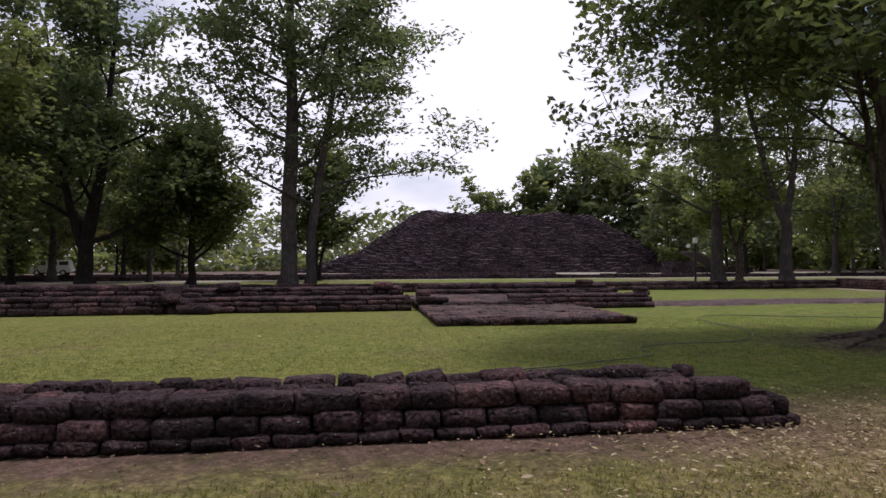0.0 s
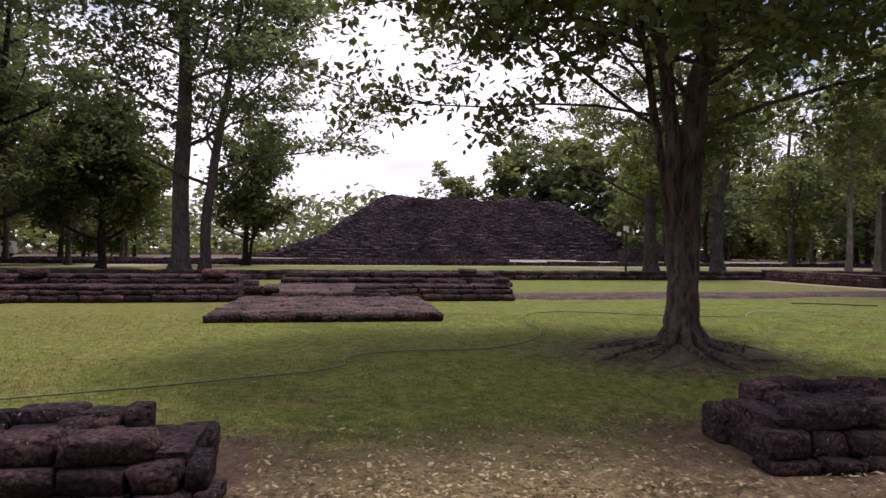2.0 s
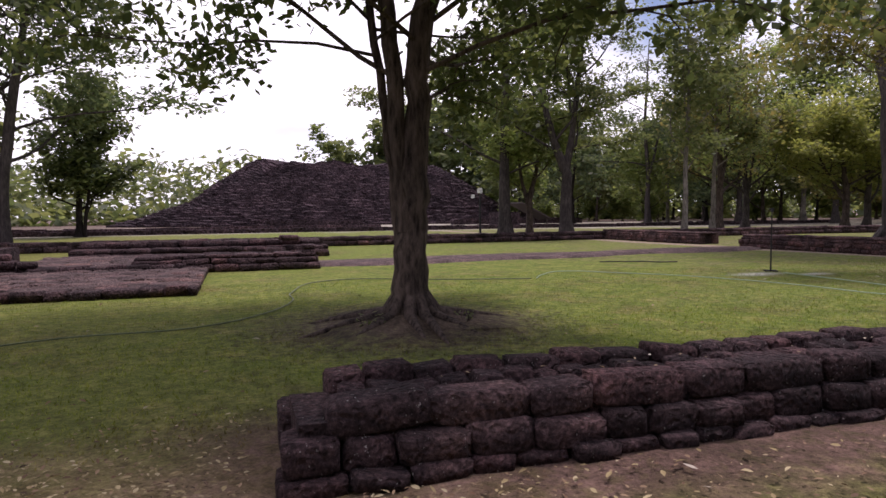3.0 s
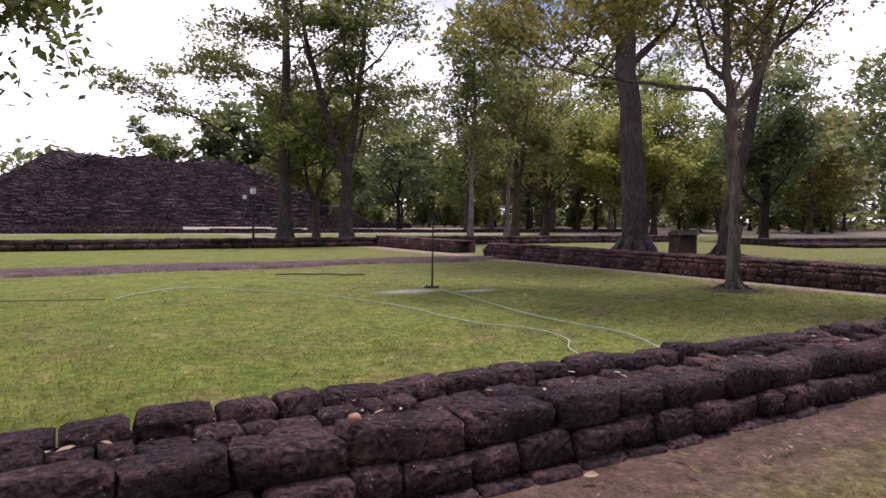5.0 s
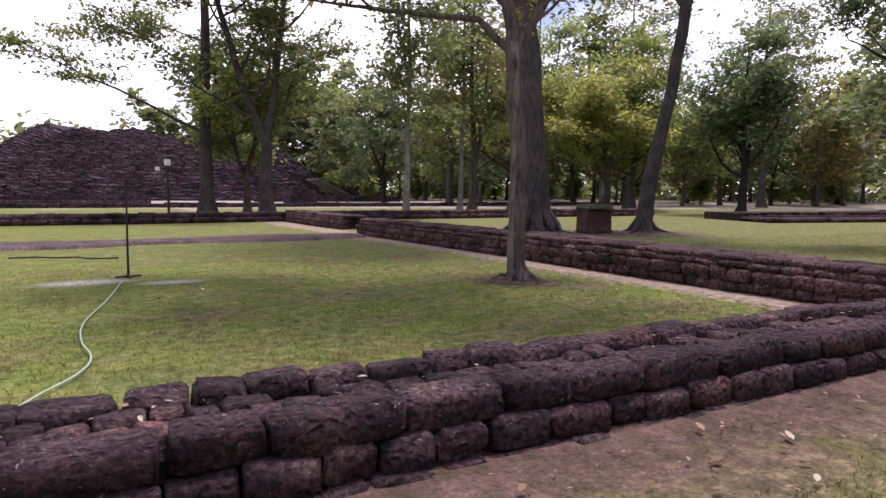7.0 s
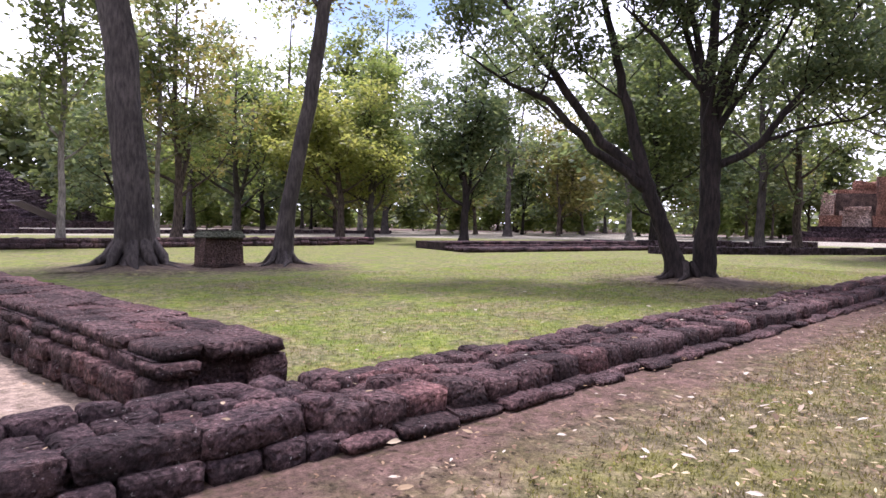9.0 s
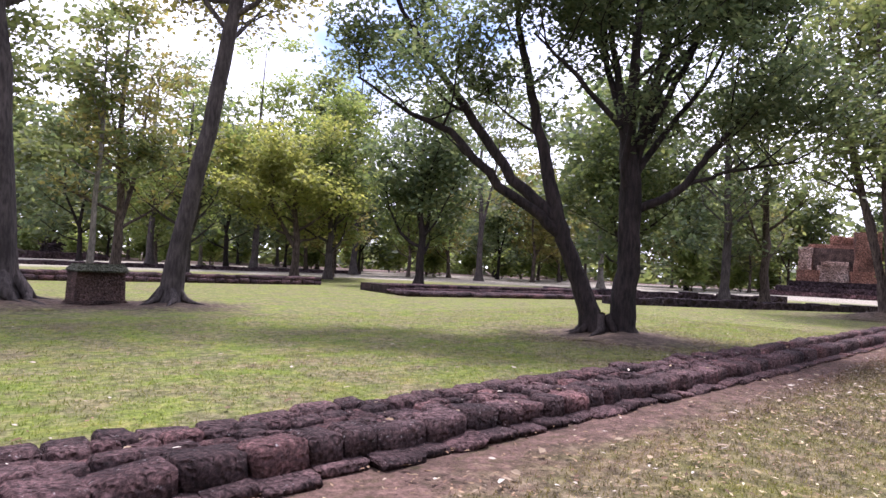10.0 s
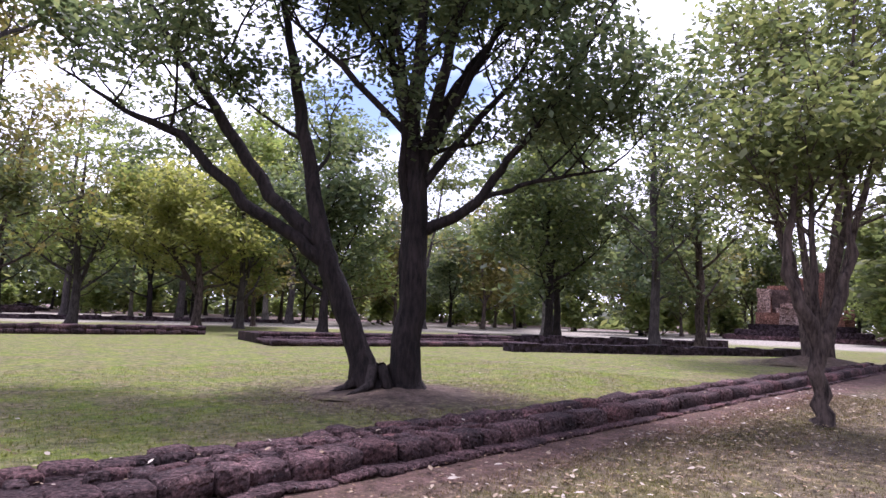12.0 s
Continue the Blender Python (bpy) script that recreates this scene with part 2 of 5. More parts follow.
    c = mixc(n, l, ramp(n, l, er, (0.25, grey(0.75)), (0.62, grey(0))), c, ramp(n, l, mid, (0.35, (0.23, 0.165, 0.08)), (0.65, (0.40, 0.29, 0.165))))
    # trodden earth under the trees
    for sx, sy, sr in SOIL_SPOTS:
        ex, ey = math_node("SUBTRACT", sep.outputs[0], sx), math_node("SUBTRACT", sep.outputs[1], sy)
        er = math_node("SQRT", math_node("ADD", math_node("MULTIPLY", ex, ex), math_node("MULTIPLY", ey, ey)))
        er = math_node("ADD", math_node("MULTIPLY", er, 1 / sr), math_node("MULTIPLY", math_node("SUBTRACT", tuft, 0.5), 1.3))
        c = mixc(n, l, ramp(n, l, math_node("MULTIPLY", er, 0.5), (0.22, grey(0.95)), (0.55, grey(0))), c, earth)
    # pale wet silt where the sprinkler drips
    for sx, sy, sr in ((9.3, 7.0, 0.75), (10.3, 6.6, 0.5)):
        ex, ey = math_node("SUBTRACT", sep.outputs[0], sx), math_node("MULTIPLY", math_node("SUBTRACT", sep.outputs[1], sy), 2.2)
        er = math_node("SQRT", math_node("ADD", math_node("MULTIPLY", ex, ex), math_node("MULTIPLY", ey, ey)))
        er = math_node("ADD", math_node("MULTIPLY", er, 0.5 / sr), math_node("MULTIPLY", math_node("SUBTRACT", tuft, 0.5), 0.9))
        c = mixc(n, l, ramp(n, l, er, (0.15, grey(0.8)), (0.5, grey(0))), c, (0.46, 0.45, 0.40))
    # pale sand beyond the lawn, turning to the darker soil colour farther out
    dx = math_node("MULTIPLY", math_node("SUBTRACT", sep.outputs[0], 8.0), 0.74)
    rad = math_node("SQRT", math_node("ADD", math_node("MULTIPLY", dx, dx), math_node("MULTIPLY", sep.outputs[1], sep.outputs[1])))
    far = math_node("ADD", rad, math_node("MULTIPLY", math_node("SUBTRACT", big, 0.5), 14.0))
    farf = ramp(n, l, math_node("MULTIPLY", far, 0.01), (0.42, grey(0)), (0.47, grey(0.85)))
    soil_far = ramp(n, l, math_node("MULTIPLY", far, 0.01), (0.72, grey(0)), (0.80, grey(0.8)))
    c = mixc(n, l, farf, c, sand)
    c = mixc(n, l, soil_far, c, soil)
    c = mixc(n, l, 0.9, c, ramp(n, l, fine, (0.3, grey(0.85 if blade else 0.4)), (0.65, grey(1.45))), "MULTIPLY")
    c = mixc(n, l, 0.8, c, ramp(n, l, tuft, (0.34, grey(0.5)), (0.5, grey(1.0)), (0.64, grey(1.45))), "MULTIPLY")
    l.new(c, b.inputs["Base Color"])
    if blade:
        tr = n.new("ShaderNodeBsdfTranslucent")
        l.new(mixc(n, l, 1.0, c, (1.35, 1.45, 0.9), "MULTIPLY"), tr.inputs[0])
        mx = n.new("ShaderNodeMixShader")
        mx.inputs[0].default_value = 0.6
        l.new(b.outputs[0], mx.inputs[1])
        l.new(tr.outputs[0], mx.inputs[2])
        l.new(mx.outputs[0], n["Material Output"].inputs[0])
    else:
        bump(n, l, b, mixc(n, l, 0.35, fine, mid), 0.7, 0.05)
    return m


GROUND = ground_mat()
BLADE = ground_mat("grass_blade", True)


def mesh_ob(name, verts, faces, material, parent=None, smooth=False):
    me = bpy.data.meshes.new(name)
    me.from_pydata(verts, [], faces)
    if smooth:
        me.polygons.foreach_set("use_smooth", [True] * len(me.polygons))
    me.materials.append(material)
    ob = new(name, me)
    ob.parent = parent
    return ob


def part(name, bm, material, parent, label="", smooth=False):
    me = bpy.data.meshes.new(name)
    bm.to_mesh(me)
    bm.free()
    if smooth:
        me.polygons.foreach_set("use_smooth", [True] * len(me.polygons))
    me.materials.append(material)
    ob = new(name, me)
    ob.parent = parent
    return tagged(ob, label)


def grid_sheet():
    ax = np.unique(np.concatenate([np.linspace(-900, -60, 12), np.linspace(-60, 100, 81), np.linspace(100, 900, 12)]))
    ay = np.unique(np.concatenate([np.linspace(-900, -30, 10), np.linspace(-30, 110, 71), np.linspace(110, 900, 12)]))
    vs = [(x, y, 0.0 if abs(x) > 150 or abs(y) > 150 else 0.02 * noise.noise((x * 0.3, y * 0.3, 0)) * (1 if abs(y) > 3 else 0.3) - 0.012)
          for y in ay for x in ax]
    w = len(ax)
    fs = [(j * w + i, j * w + i + 1, (j + 1) * w + i + 1, (j + 1) * w + i) for j in range(len(ay) - 1) for i in range(w - 1)]
    return tagged(mesh_ob("ground", vs, fs, GROUND, smooth=True), "short mown lawn with dry patches and bare soil", "ground", kind="structure")


grid_sheet()

# ---- laterite blocks ----
BLOCKS = []


def block_meshes():
    rng = np.random.default_rng(5)
    for k in range(28):
        bm = bmesh.new()
        bmesh.ops.create_cube(bm, size=1)
        bmesh.ops.subdivide_edges(bm, edges=bm.edges[:], cuts=2, use_grid_fill=True)
        off = rng.uniform(0, 50, 3)
        for v in bm.verts:
            s = sum(abs(c) > 0.4 for c in v.co)
            # widen the middle face of each side, then round and roughen the edges
            v.co = Vector([c if abs(c) > 0.4 else c * 2.25 for c in v.co])
            v.co *= {3: 0.80, 2: 0.915, 1: 1.0}.get(s, 1.0)
            v.co += Vector(noise.noise_vector(v.co * 1.7 + Vector(off))) * 0.085 + Vector(rng.normal(0, 0.02, 3))
        me = bpy.data.meshes.new("block")
        bm.to_mesh(me)
        bm.free()
        me.polygons.foreach_set("use_smooth", [True] * len(me.polygons))
        me.materials.append(LATERITE)
        BLOCKS.append(me)
        mt = me.copy()
        mt.materials[0] = LATERITE_TOP
        TOPS.append(mt)
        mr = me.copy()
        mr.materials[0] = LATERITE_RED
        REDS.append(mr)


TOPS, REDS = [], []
block_meshes()


def block_at(rng, parent, org, along, x, y, z, lx, ly, lz, top=False, tilt=1.5):
    """One block; x along the wall, y across it, z up, from the wall's corner."""
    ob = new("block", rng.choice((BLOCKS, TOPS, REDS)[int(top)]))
    ob.parent = parent
    a = math.atan2(along[1], along[0])
    c, s = math.cos(a), math.sin(a)
    px, py = org[0] + c * x - s * y, org[1] + s * x + c * y
    t = radians(tilt)
    flip = rng.choice((0, math.pi))
    ob.matrix_basis = Matrix.Translation((px, py, z)) @ Euler((rng.gauss(0, t), rng.gauss(0, t), a + flip + rng.gauss(0, t))).to_matrix().to_4x4() \
        @ Matrix.Diagonal((lx, ly, lz, 1))
    return ob


def core_box(name, org, along, x0, x1, y0, y1, zs, label):
    """The rubble core of a wall: a prism whose top follows zs, a function of x."""
    a = math.atan2(along[1], along[0])
    c, s = math.cos(a), math.sin(a)
    vs, fs = [], []
    n = max(2, int((x1 - x0) / 0.8))
    for k in range(n + 1):
        x = x0 + (x1 - x0) * k / n
        for y, z in ((y0, -0.05), (y0, zs(x)), (y1, zs(x)), (y1, -0.05)):
            vs.append((org[0] + c * x - s * y, org[1] + s * x + c * y, z))
    for k in range(n):
        for j in range(4):
            fs.append((4 * k + j, 4 * k + (j + 1) % 4, 4 * k + 4 + (j + 1) % 4, 4 * k + 4 + j))
    fs += [(3, 2, 1, 0), (4 * n, 4 * n + 1, 4 * n + 2, 4 * n + 3)]
    return tagged(mesh_ob(name, vs, fs, LATERITE), label, "wall", kind="structure")


def wall(name, org, end, rows, label, seed, core_y=(0.1, 0.62), prof=lambda x: 1.0, core_h=0.28, skip=0.0, sink=lambda x: 0.0):
    """rows: (y, z, depth, height, length, x from the start, x from the end, top, roughness)"""
    rng = random.Random(seed)
    d = Vector(end) - Vector(org)
    length = d.length
    par = core_box(name, org, d, 0.06, length - 0.06, *core_y, lambda x: core_h * prof(x) - sink(x), label)
    for (y, z, dep, hgt, ln, s0, s1, top, jit) in rows:
        x = s0 - rng.random() * 0.05
        while x < length - s1:
            lx = ln * rng.uniform(0.72, 1.35)
            lx = min(lx, max(0.12, length - s1 - x + 0.08))
            p = prof(x)
            if rng.random() > skip:
                hh = hgt * p * rng.uniform(0.93 - 6 * max(0, jit - 0.014), 1.08 + 10 * max(0, jit - 0.014))
                block_at(rng, par, org, d, x + lx / 2, y + dep / 2 + rng.gauss(0, jit), z * p + hh / 2 - 0.006 - sink(x), lx * 0.955,
                         dep * rng.uniform(0.94, 1.12), hh * 1.02, top, 1.2 + 70 * jit)
            x += lx
    return par


# rows shared by the long wall: footing, lower course, upper course, filling, back course
LONG_ROWS = [
    (-0.05, 0.0, 0.22, 0.085, 0.24, 0.0, 0, False, 0.014),
    (0.00, 0.075, 0.26, 0.150, 0.29, 0.0, 0, False, 0.014),
    (0.045, 0.222, 0.20, 0.158, 0.45, 0.22, 0, False, 0.012),
    (0.23, 0.19, 0.16, 0.14, 0.18, 0.3, 0, False, 0.028),
    (0.40, 0.19, 0.17, 0.14, 0.17, 0.3, 0, False, 0.028),
    (0.58, 0.22, 0.19, 0.165, 0.28, 0.25, 0, False, 0.016),
    (0.56, 0.0, 0.22, 0.22, 0.30, 0.0, 0, False, 0.012),
]


def sink_b(x):
    return float(np.interp(x, [0, 4, 8, 14, 17], [0.01, 0.04, 0.075, 0.095, 0.13]))


def end_rows(rows, steps):
    """The same rows, the upper ones broken off before the wall's end."""
    return [(*r[:6], s, *r[7:]) for r, s in zip(rows, steps)]


FIRST_ROWS = [(*r[:4], ln, *r[5:]) for r, ln in zip(LONG_ROWS, (0.24, 0.31, 0.33, 0.2, 0.2, 0.30, 0.3))]
wall("wall_1", (-19.0, -0.28), (-3.1, -0.06), end_rows(FIRST_ROWS, (0, 0.02, 0.28, 0.5, 0.6, 0.45, 0.1)), "low dark laterite wall with a crumbled end", 1,
     prof=lambda x: 0.86, core_h=0.26)
wall("wall_2", (0, 0), (17.0, 0), LONG_ROWS, "long low wall of dark pitted laterite blocks", 2, sink=sink_b)
LOW_ROWS = [
    (-0.13, 0.0, 0.24, 0.06, 0.34, 0, 0, 2, 0.022),
    (0.00, 0.03, 0.25, 0.165, 0.30, 0, 0, 2, 0.018),
    (0.24, 0.02, 0.13, 0.165, 0.17, 0, 0, 2, 0.028),
    (0.36, 0.02, 0.13, 0.15, 0.20, 0, 0, 2, 0.028),
    (0.48, 0.02, 0.13, 0.165, 0.18, 0, 0, 2, 0.028),
    (0.60, 0.03, 0.19, 0.175, 0.27, 0, 0, 2, 0.022),
]
wall("wall_3", (17.0, 0), (27.0, -0.32), LOW_ROWS, "low laterite wall sinking towards the ground", 3, core_h=0.15, sink=lambda x: 0.002 * x)
END_ROWS = [
    (-0.12, 0.0, 0.22, 0.05, 0.5, 0, 0, 2, 0.016),
    (0.00, 0.0, 0.25, 0.21, 0.72, 0, 0, 2, 0.008),
    (0.24, 0.0, 0.17, 0.11, 0.3, 0, 0, 2, 0.02),
    (0.40, 0.0, 0.17, 0.10, 0.34, 0, 0, 2, 0.02),
    (0.56, 0.0, 0.22, 0.20, 0.6, 0, 0, 2, 0.012),
]
wall("wall_8", (27.0, -0.32), (47.0, -0.62), END_ROWS, "low laterite wall worn down to two kerbs beside the path", 33, core_h=0.08, sink=lambda x: 0.01 + 0.001 * x)
CROSS_ROWS = [
    (0.00, 0.0, 0.26, 0.13, 0.21, 0, 0, 2, 0.012),
    (0.01, 0.122, 0.26, 0.155, 0.24, 0, 0, 2, 0.012),
    (0.05, 0.27, 0.26, 0.09, 0.36, 0, 0, 2, 0.012),
    (0.10, 0.352, 0.26, 0.085, 0.40, 0.0, 0, 2, 0.014),
    (0.36, 0.345, 0.26, 0.09, 0.34, 0.0, 0, 2, 0.018),
    (0.62, 0.345, 0.26, 0.09, 0.38, 0.0, 0, 2, 0.016),
    (0.66, 0.0, 0.24, 0.35, 0.40, 0, 0, 2, 0.01),
]
# the cross wall's faces look along the long wall, so its rows are laid from its far end
wall("wall_4", (15.75, 14.4), (16.4, 0.95), CROSS_ROWS, "cross wall of laterite blocks in stepped courses", 4, core_y=(0.08, 0.84), core_h=0.36)
wall("wall_5", (15.8, 23.0), (16.1, 16.8), CROSS_ROWS, "low laterite wall beyond a gap", 5, core_y=(0.08, 0.84), core_h=0.36)
FAR_ROWS = [(0, 0, 0.4, 0.2, 0.5, 0, 0, False, 0.012), (0.05, 0.18, 0.4, 0.19, 0.55, 0, 0, False, 0.014), (0.40, 0.17, 0.35, 0.19, 0.6, 0, 0, False, 0.014)]
wall("wall_6", (-24.0, 22.2), (15.8, 22.6), FAR_ROWS, "long low laterite wall across the lawn", 6, core_y=(0.08, 0.7), core_h=0.33)
wall("wall_7", (17.2, 23.2), (35.6, 22.6), FAR_ROWS, "low laterite wall behind the trees", 7, core_y=(0.08, 0.7), core_h=0.33)
# ---- trees ----


class Wood:
    """Collects tubes for one tree's trunk and limbs."""

    def __init__(self):
        self.v, self.f = [], []

    def tube(self, pts, radii, sides=8, wob=None):
        pts = [Vector(p) for p in pts]
        base = len(self.v)
        prev = None
        for k, p in enumerate(pts):
            t = (pts[min(k + 1, len(pts) - 1)] - pts[max(k - 1, 0)]).normalized()
            if prev is None:
                u = t.orthogonal().normalized()
            else:
                u = (prev - t * prev.dot(t)).normalized()
            prev = u
            w = t.cross(u)
            for s in range(sides):
                a = 2 * math.pi * s / sides
                r = radii[k] * (1 + (wob(k, s) if wob else 0))
                self.v.append(p + (u * math.cos(a) + w * math.sin(a)) * r)
        for k in range(len(pts) - 1):
            for s in range(sides):
                a, b = base + k * sides + s, base + k * sides + (s + 1) % sides
                self.f.append((a, b, b + sides, a + sides))
        self.f.append(tuple(base + (len(pts) - 1) * sides + s for s in range(sides)))


def bent(rng, start, way, length, n, up=0.15, wander=0.18):
    """A limb's line: it sets off along way, wanders and bends upwards."""
    p, d = Vector(start), Vector(way).normalized()
    out = [p.copy()]
    for k in range(n):
        d = (d + Vector((rng.gauss(0, wander), rng.gauss(0, wander), rng.gauss(0, wander) * 0.6 + up))).normalized()
        p = p + d * (length / n)
        out.append(p.copy())
    return out


def on_line(pts, f):
    k = min(int(f * (len(pts) - 1)), len(pts) - 2)
    g = f * (len(pts) - 1) - k
    return pts[k].lerp(pts[k + 1], g), (pts[k + 1] - pts[k]).normalized()


def leaves_mesh(name, centres, count, spread, size, material, seed, droop=0.0, long=1.7):
    """Small kite-shaped leaves scattered about the twigs."""
    rng = np.random.default_rng(seed)
    c = np.asarray(centres, float)
    pick = rng.integers(0, len(c), count)
    pos = c[pick] + rng.normal(0, 1, (count, 3)) * np.array(spread)
    u = rng.normal(0, 1, (count, 3)) * np.array((1, 1, 0.55)) - np.array((0, 0, droop))
    u /= np.linalg.norm(u, axis=1)[:, None]
    w = np.cross(u, rng.normal(0, 1, (count, 3)) * np.array((0.5, 0.5, 0)) + np.array((0, 0, 1.0)))
    w /= np.linalg.norm(w, axis=1)[:, None] + 1e-9
    s = size * rng.uniform(0.6, 1.35, count)[:, None]
    a = pos - u * s * long / 2
    b = pos + w * s * 0.5 - u * s * 0.1
    d = pos - w * s * 0.5 - u * s * 0.1
    e = pos + u * s * long / 2
    verts = np.stack([a, b, e, d], 1).reshape(-1, 3)
    me = bpy.data.meshes.new(name)
    me.vertices.add(4 * count)
    me.vertices.foreach_set("co", verts.astype(np.float32).ravel())
    me.loops.add(4 * count)
    me.loops.foreach_set("vertex_index", np.arange(4 * count, dtype=np.int32))
    me.polygons.add(count)
    me.polygons.foreach_set("loop_start", np.arange(0, 4 * count, 4, dtype=np.int32))
    me.update(calc_edges=True)
    me.materials.append(material)
    return me


def tree(base, stems, seed, bark, leaf, n_limbs=9, limb=4.0, limb_from=0.35, limb_r=0.35, twigs=6, twig=1.6, leaves=9000, leaf_size=0.12,
         spread=(0.45, 0.45, 0.22), up=0.12, rise=0.5, flare=1.7, sides=10, droop=0.0, label="", group="", name="tree", limb_sides=6, roots=0, fine=True, root_len=1.0, bare=0.3):
    """stems: lists of (x, y, z, radius) from the foot up. Limbs leave the upper part of each stem, twigs leave the limbs, leaves sit about the twigs."""
    rng = random.Random(seed)
    thing = new(name, None)
    thing.location = base
    wood = Wood()
    tips = []
    for si, st in enumerate(stems):
        # smooth line through the stem's points
        pts, rad = [], []
        for k in range(len(st) - 1):
            for q in range(4):
                f = q / 4
                p0, p1 = Vector(st[k][:3]), Vector(st[k + 1][:3])
                pts.append(p0.lerp(p1, f) + Vector((rng.gauss(0, 0.02), rng.gauss(0, 0.02), 0)) * (1 if k or q else 0))
                rad.append(st[k][3] * (1 - f) + st[k + 1][3] * f)
        pts.append(Vector(st[-1][:3]))
        rad.append(st[-1][3])
        if st[0][2] <= 0.05:
            # root flare
            ph = rng.random() * 6
            pts.insert(1, pts[0].lerp(pts[1], 0.25))
            rad.insert(1, rad[0] * (1 + (flare - 1) * 0.45))
            rad[0] *= flare
            wood.tube(pts, rad, sides, lambda k, s, ph=ph: (0.16 * math.sin(3 * 6.283 * s / sides + ph) if k < 2 else 0.05 * math.sin(s * 2.4 + k * 0.7)))
        else:
            wood.tube(pts, rad, sides)
        total = len(pts) - 1
        for i in range(n_limbs):
            f = limb_from + (1 - limb_from) * ((i + rng.random() * 0.8) / n_limbs)
            f = min(f, 0.99)
            p, d = on_line(pts, f)
            r = rad[min(int(f * total), total)]
            a = i * 2.4 + rng.random() * 0.9 + si
            reach = limb * (1.15 - 0.55 * (f - limb_from) / (1 - limb_from)) * rng.uniform(0.75, 1.2)
            way = Vector((math.cos(a), math.sin(a), rise * rng.uniform(0.6, 1.5)))
            lp = bent(rng, p, way, reach, 6, up)
            lr = max(0.02, r * limb_r * rng.uniform(1.0, 1.5))
            wood.tube(lp, [lr * (1 - 0.8 * k / 6) for k in range(7)], limb_sides)
            for j in range(twigs):
                g = bare + (1 - bare) * (j + rng.random()) / twigs
                q, e = on_line(lp, min(g, 0.98))
                side = Vector((rng.gauss(0, 1), rng.gauss(0, 1), rng.gauss(0.25, 0.35)))
                tp = bent(rng, q, e * 0.6 + side.normalized(), twig * rng.uniform(0.6, 1.25), 4, up * 0.5 - droop * 0.2, 0.25)
                if fine:
                    wood.tube(tp, [lr * 0.3 * (1 - 0.8 * k / 4) + 0.004 for k in range(5)], 4)
                tips += [tp[1], tp[2], tp[3], tp[4], tp[4]]
            tips += [lp[-1], lp[-2]]
    for k in range(roots):
        a = 2 * math.pi * (k + 0.5 * rng.random()) / roots
        r0 = stems[0][0][3]
        w = Vector((math.cos(a), math.sin(a), 0))
        ln = r0 * rng.uniform(2.2, 3.4) * root_len
        side = Vector((-w.y, w.x, 0)) * rng.gauss(0, 0.25) * ln
        foot = Vector(stems[0][0][:3])
        wood.tube([foot + w * r0 * 0.6 + Vector((0, 0, r0 * 1.5)), foot + w * r0 * 1.3 + Vector((0, 0, r0 * 0.55)), foot + w * ln * 0.6 + side * 0.4 + Vector((0, 0, 0.07)),
                   foot + w * ln + side + Vector((0, 0, -0.02))], [r0 * 0.32, r0 * 0.3, r0 * 0.18, r0 * 0.08], 7)
    tr = mesh_ob("trunk", wood.v, wood.f, bark, thing, True)
    cr = new("crown", leaves_mesh("crown", [tuple(t) for t in tips], leaves, spread, leaf_size, leaf, seed, droop))
    cr.parent = thing
    tagged(thing, label, "tree", group)
    return thing


def mound_of_roots(x, y, r, h, seed):
    """A low skirt of bare earth and roots at a tree's foot."""
    rng = random.Random(seed)
    vs, fs = [(x, y, h)], []
    rings, seg = 5, 20
    for k in range(1, rings + 1):
        for s in range(seg):
            a = 2 * math.pi * s / seg
            rr = r * k / rings * (1 + 0.12 * math.sin(3 * a + seed) + rng.uniform(-0.16, 0.16))
            vs.append((x + math.cos(a) * rr, y + math.sin(a) * rr, max(-0.03, h * (1 - (k / rings)) ** 1.6 - 0.03 * (k == rings))))
    for s in range(seg):
        fs.append((0, 1 + s, 1 + (s + 1) % seg))
    for k in range(rings - 1):
        for s in range(seg):
            a, b = 1 + k * seg + s, 1 + k * seg + (s + 1) % seg
            fs.append((a, a + seg, b + seg, b))
    return tagged(mesh_ob("root_mound", vs, fs, GROUND, smooth=True), "bare brown earth heaped round the roots of a tree", "soil", kind="structure")



# tree by the start of the long wall
FK = (0.92, -0.39)


def fk(u, z, r, v=0.0):
    return (FK[0] * u - FK[1] * v, FK[1] * u + FK[0] * v, z, r)


tree((1.62, 3.95, 0), [[fk(0, 0, 0.225), fk(0.0, 0.8, 0.185), fk(0.01, 1.4, 0.165), fk(0.08, 2.2, 0.14), fk(0.15, 3.0, 0.13), fk(0.25, 4.2, 0.115), fk(0.4, 6.0, 0.08), fk(0.5, 8.5, 0.03)],
                       [fk(-0.05, 1.0, 0.105, -0.05), fk(-0.10, 1.9, 0.094, -0.06), fk(-0.18, 3.0, 0.09, -0.06), fk(-0.34, 4.2, 0.08), fk(-0.7, 6.0, 0.05, 0.2), fk(-1.1, 7.6, 0.02, 0.4)],
                       [fk(-0.10, 0.9, 0.075), fk(-0.22, 1.9, 0.052), fk(-0.345, 3.0, 0.046), fk(-0.54, 4.2, 0.04), fk(-1.2, 6.4, 0.02)]],
     11, BARK, LEAF_DARK, n_limbs=20, limb=3.7, limb_from=0.47, limb_r=0.2, twigs=9, twig=1.0, leaves=52000, leaf_size=0.078, rise=0.3, up=0.02, droop=0.6, roots=12, root_len=1.7,
     spread=(0.17, 0.17, 0.15), flare=2.2, label="leafy tree with a forked trunk and hanging dark leaves")
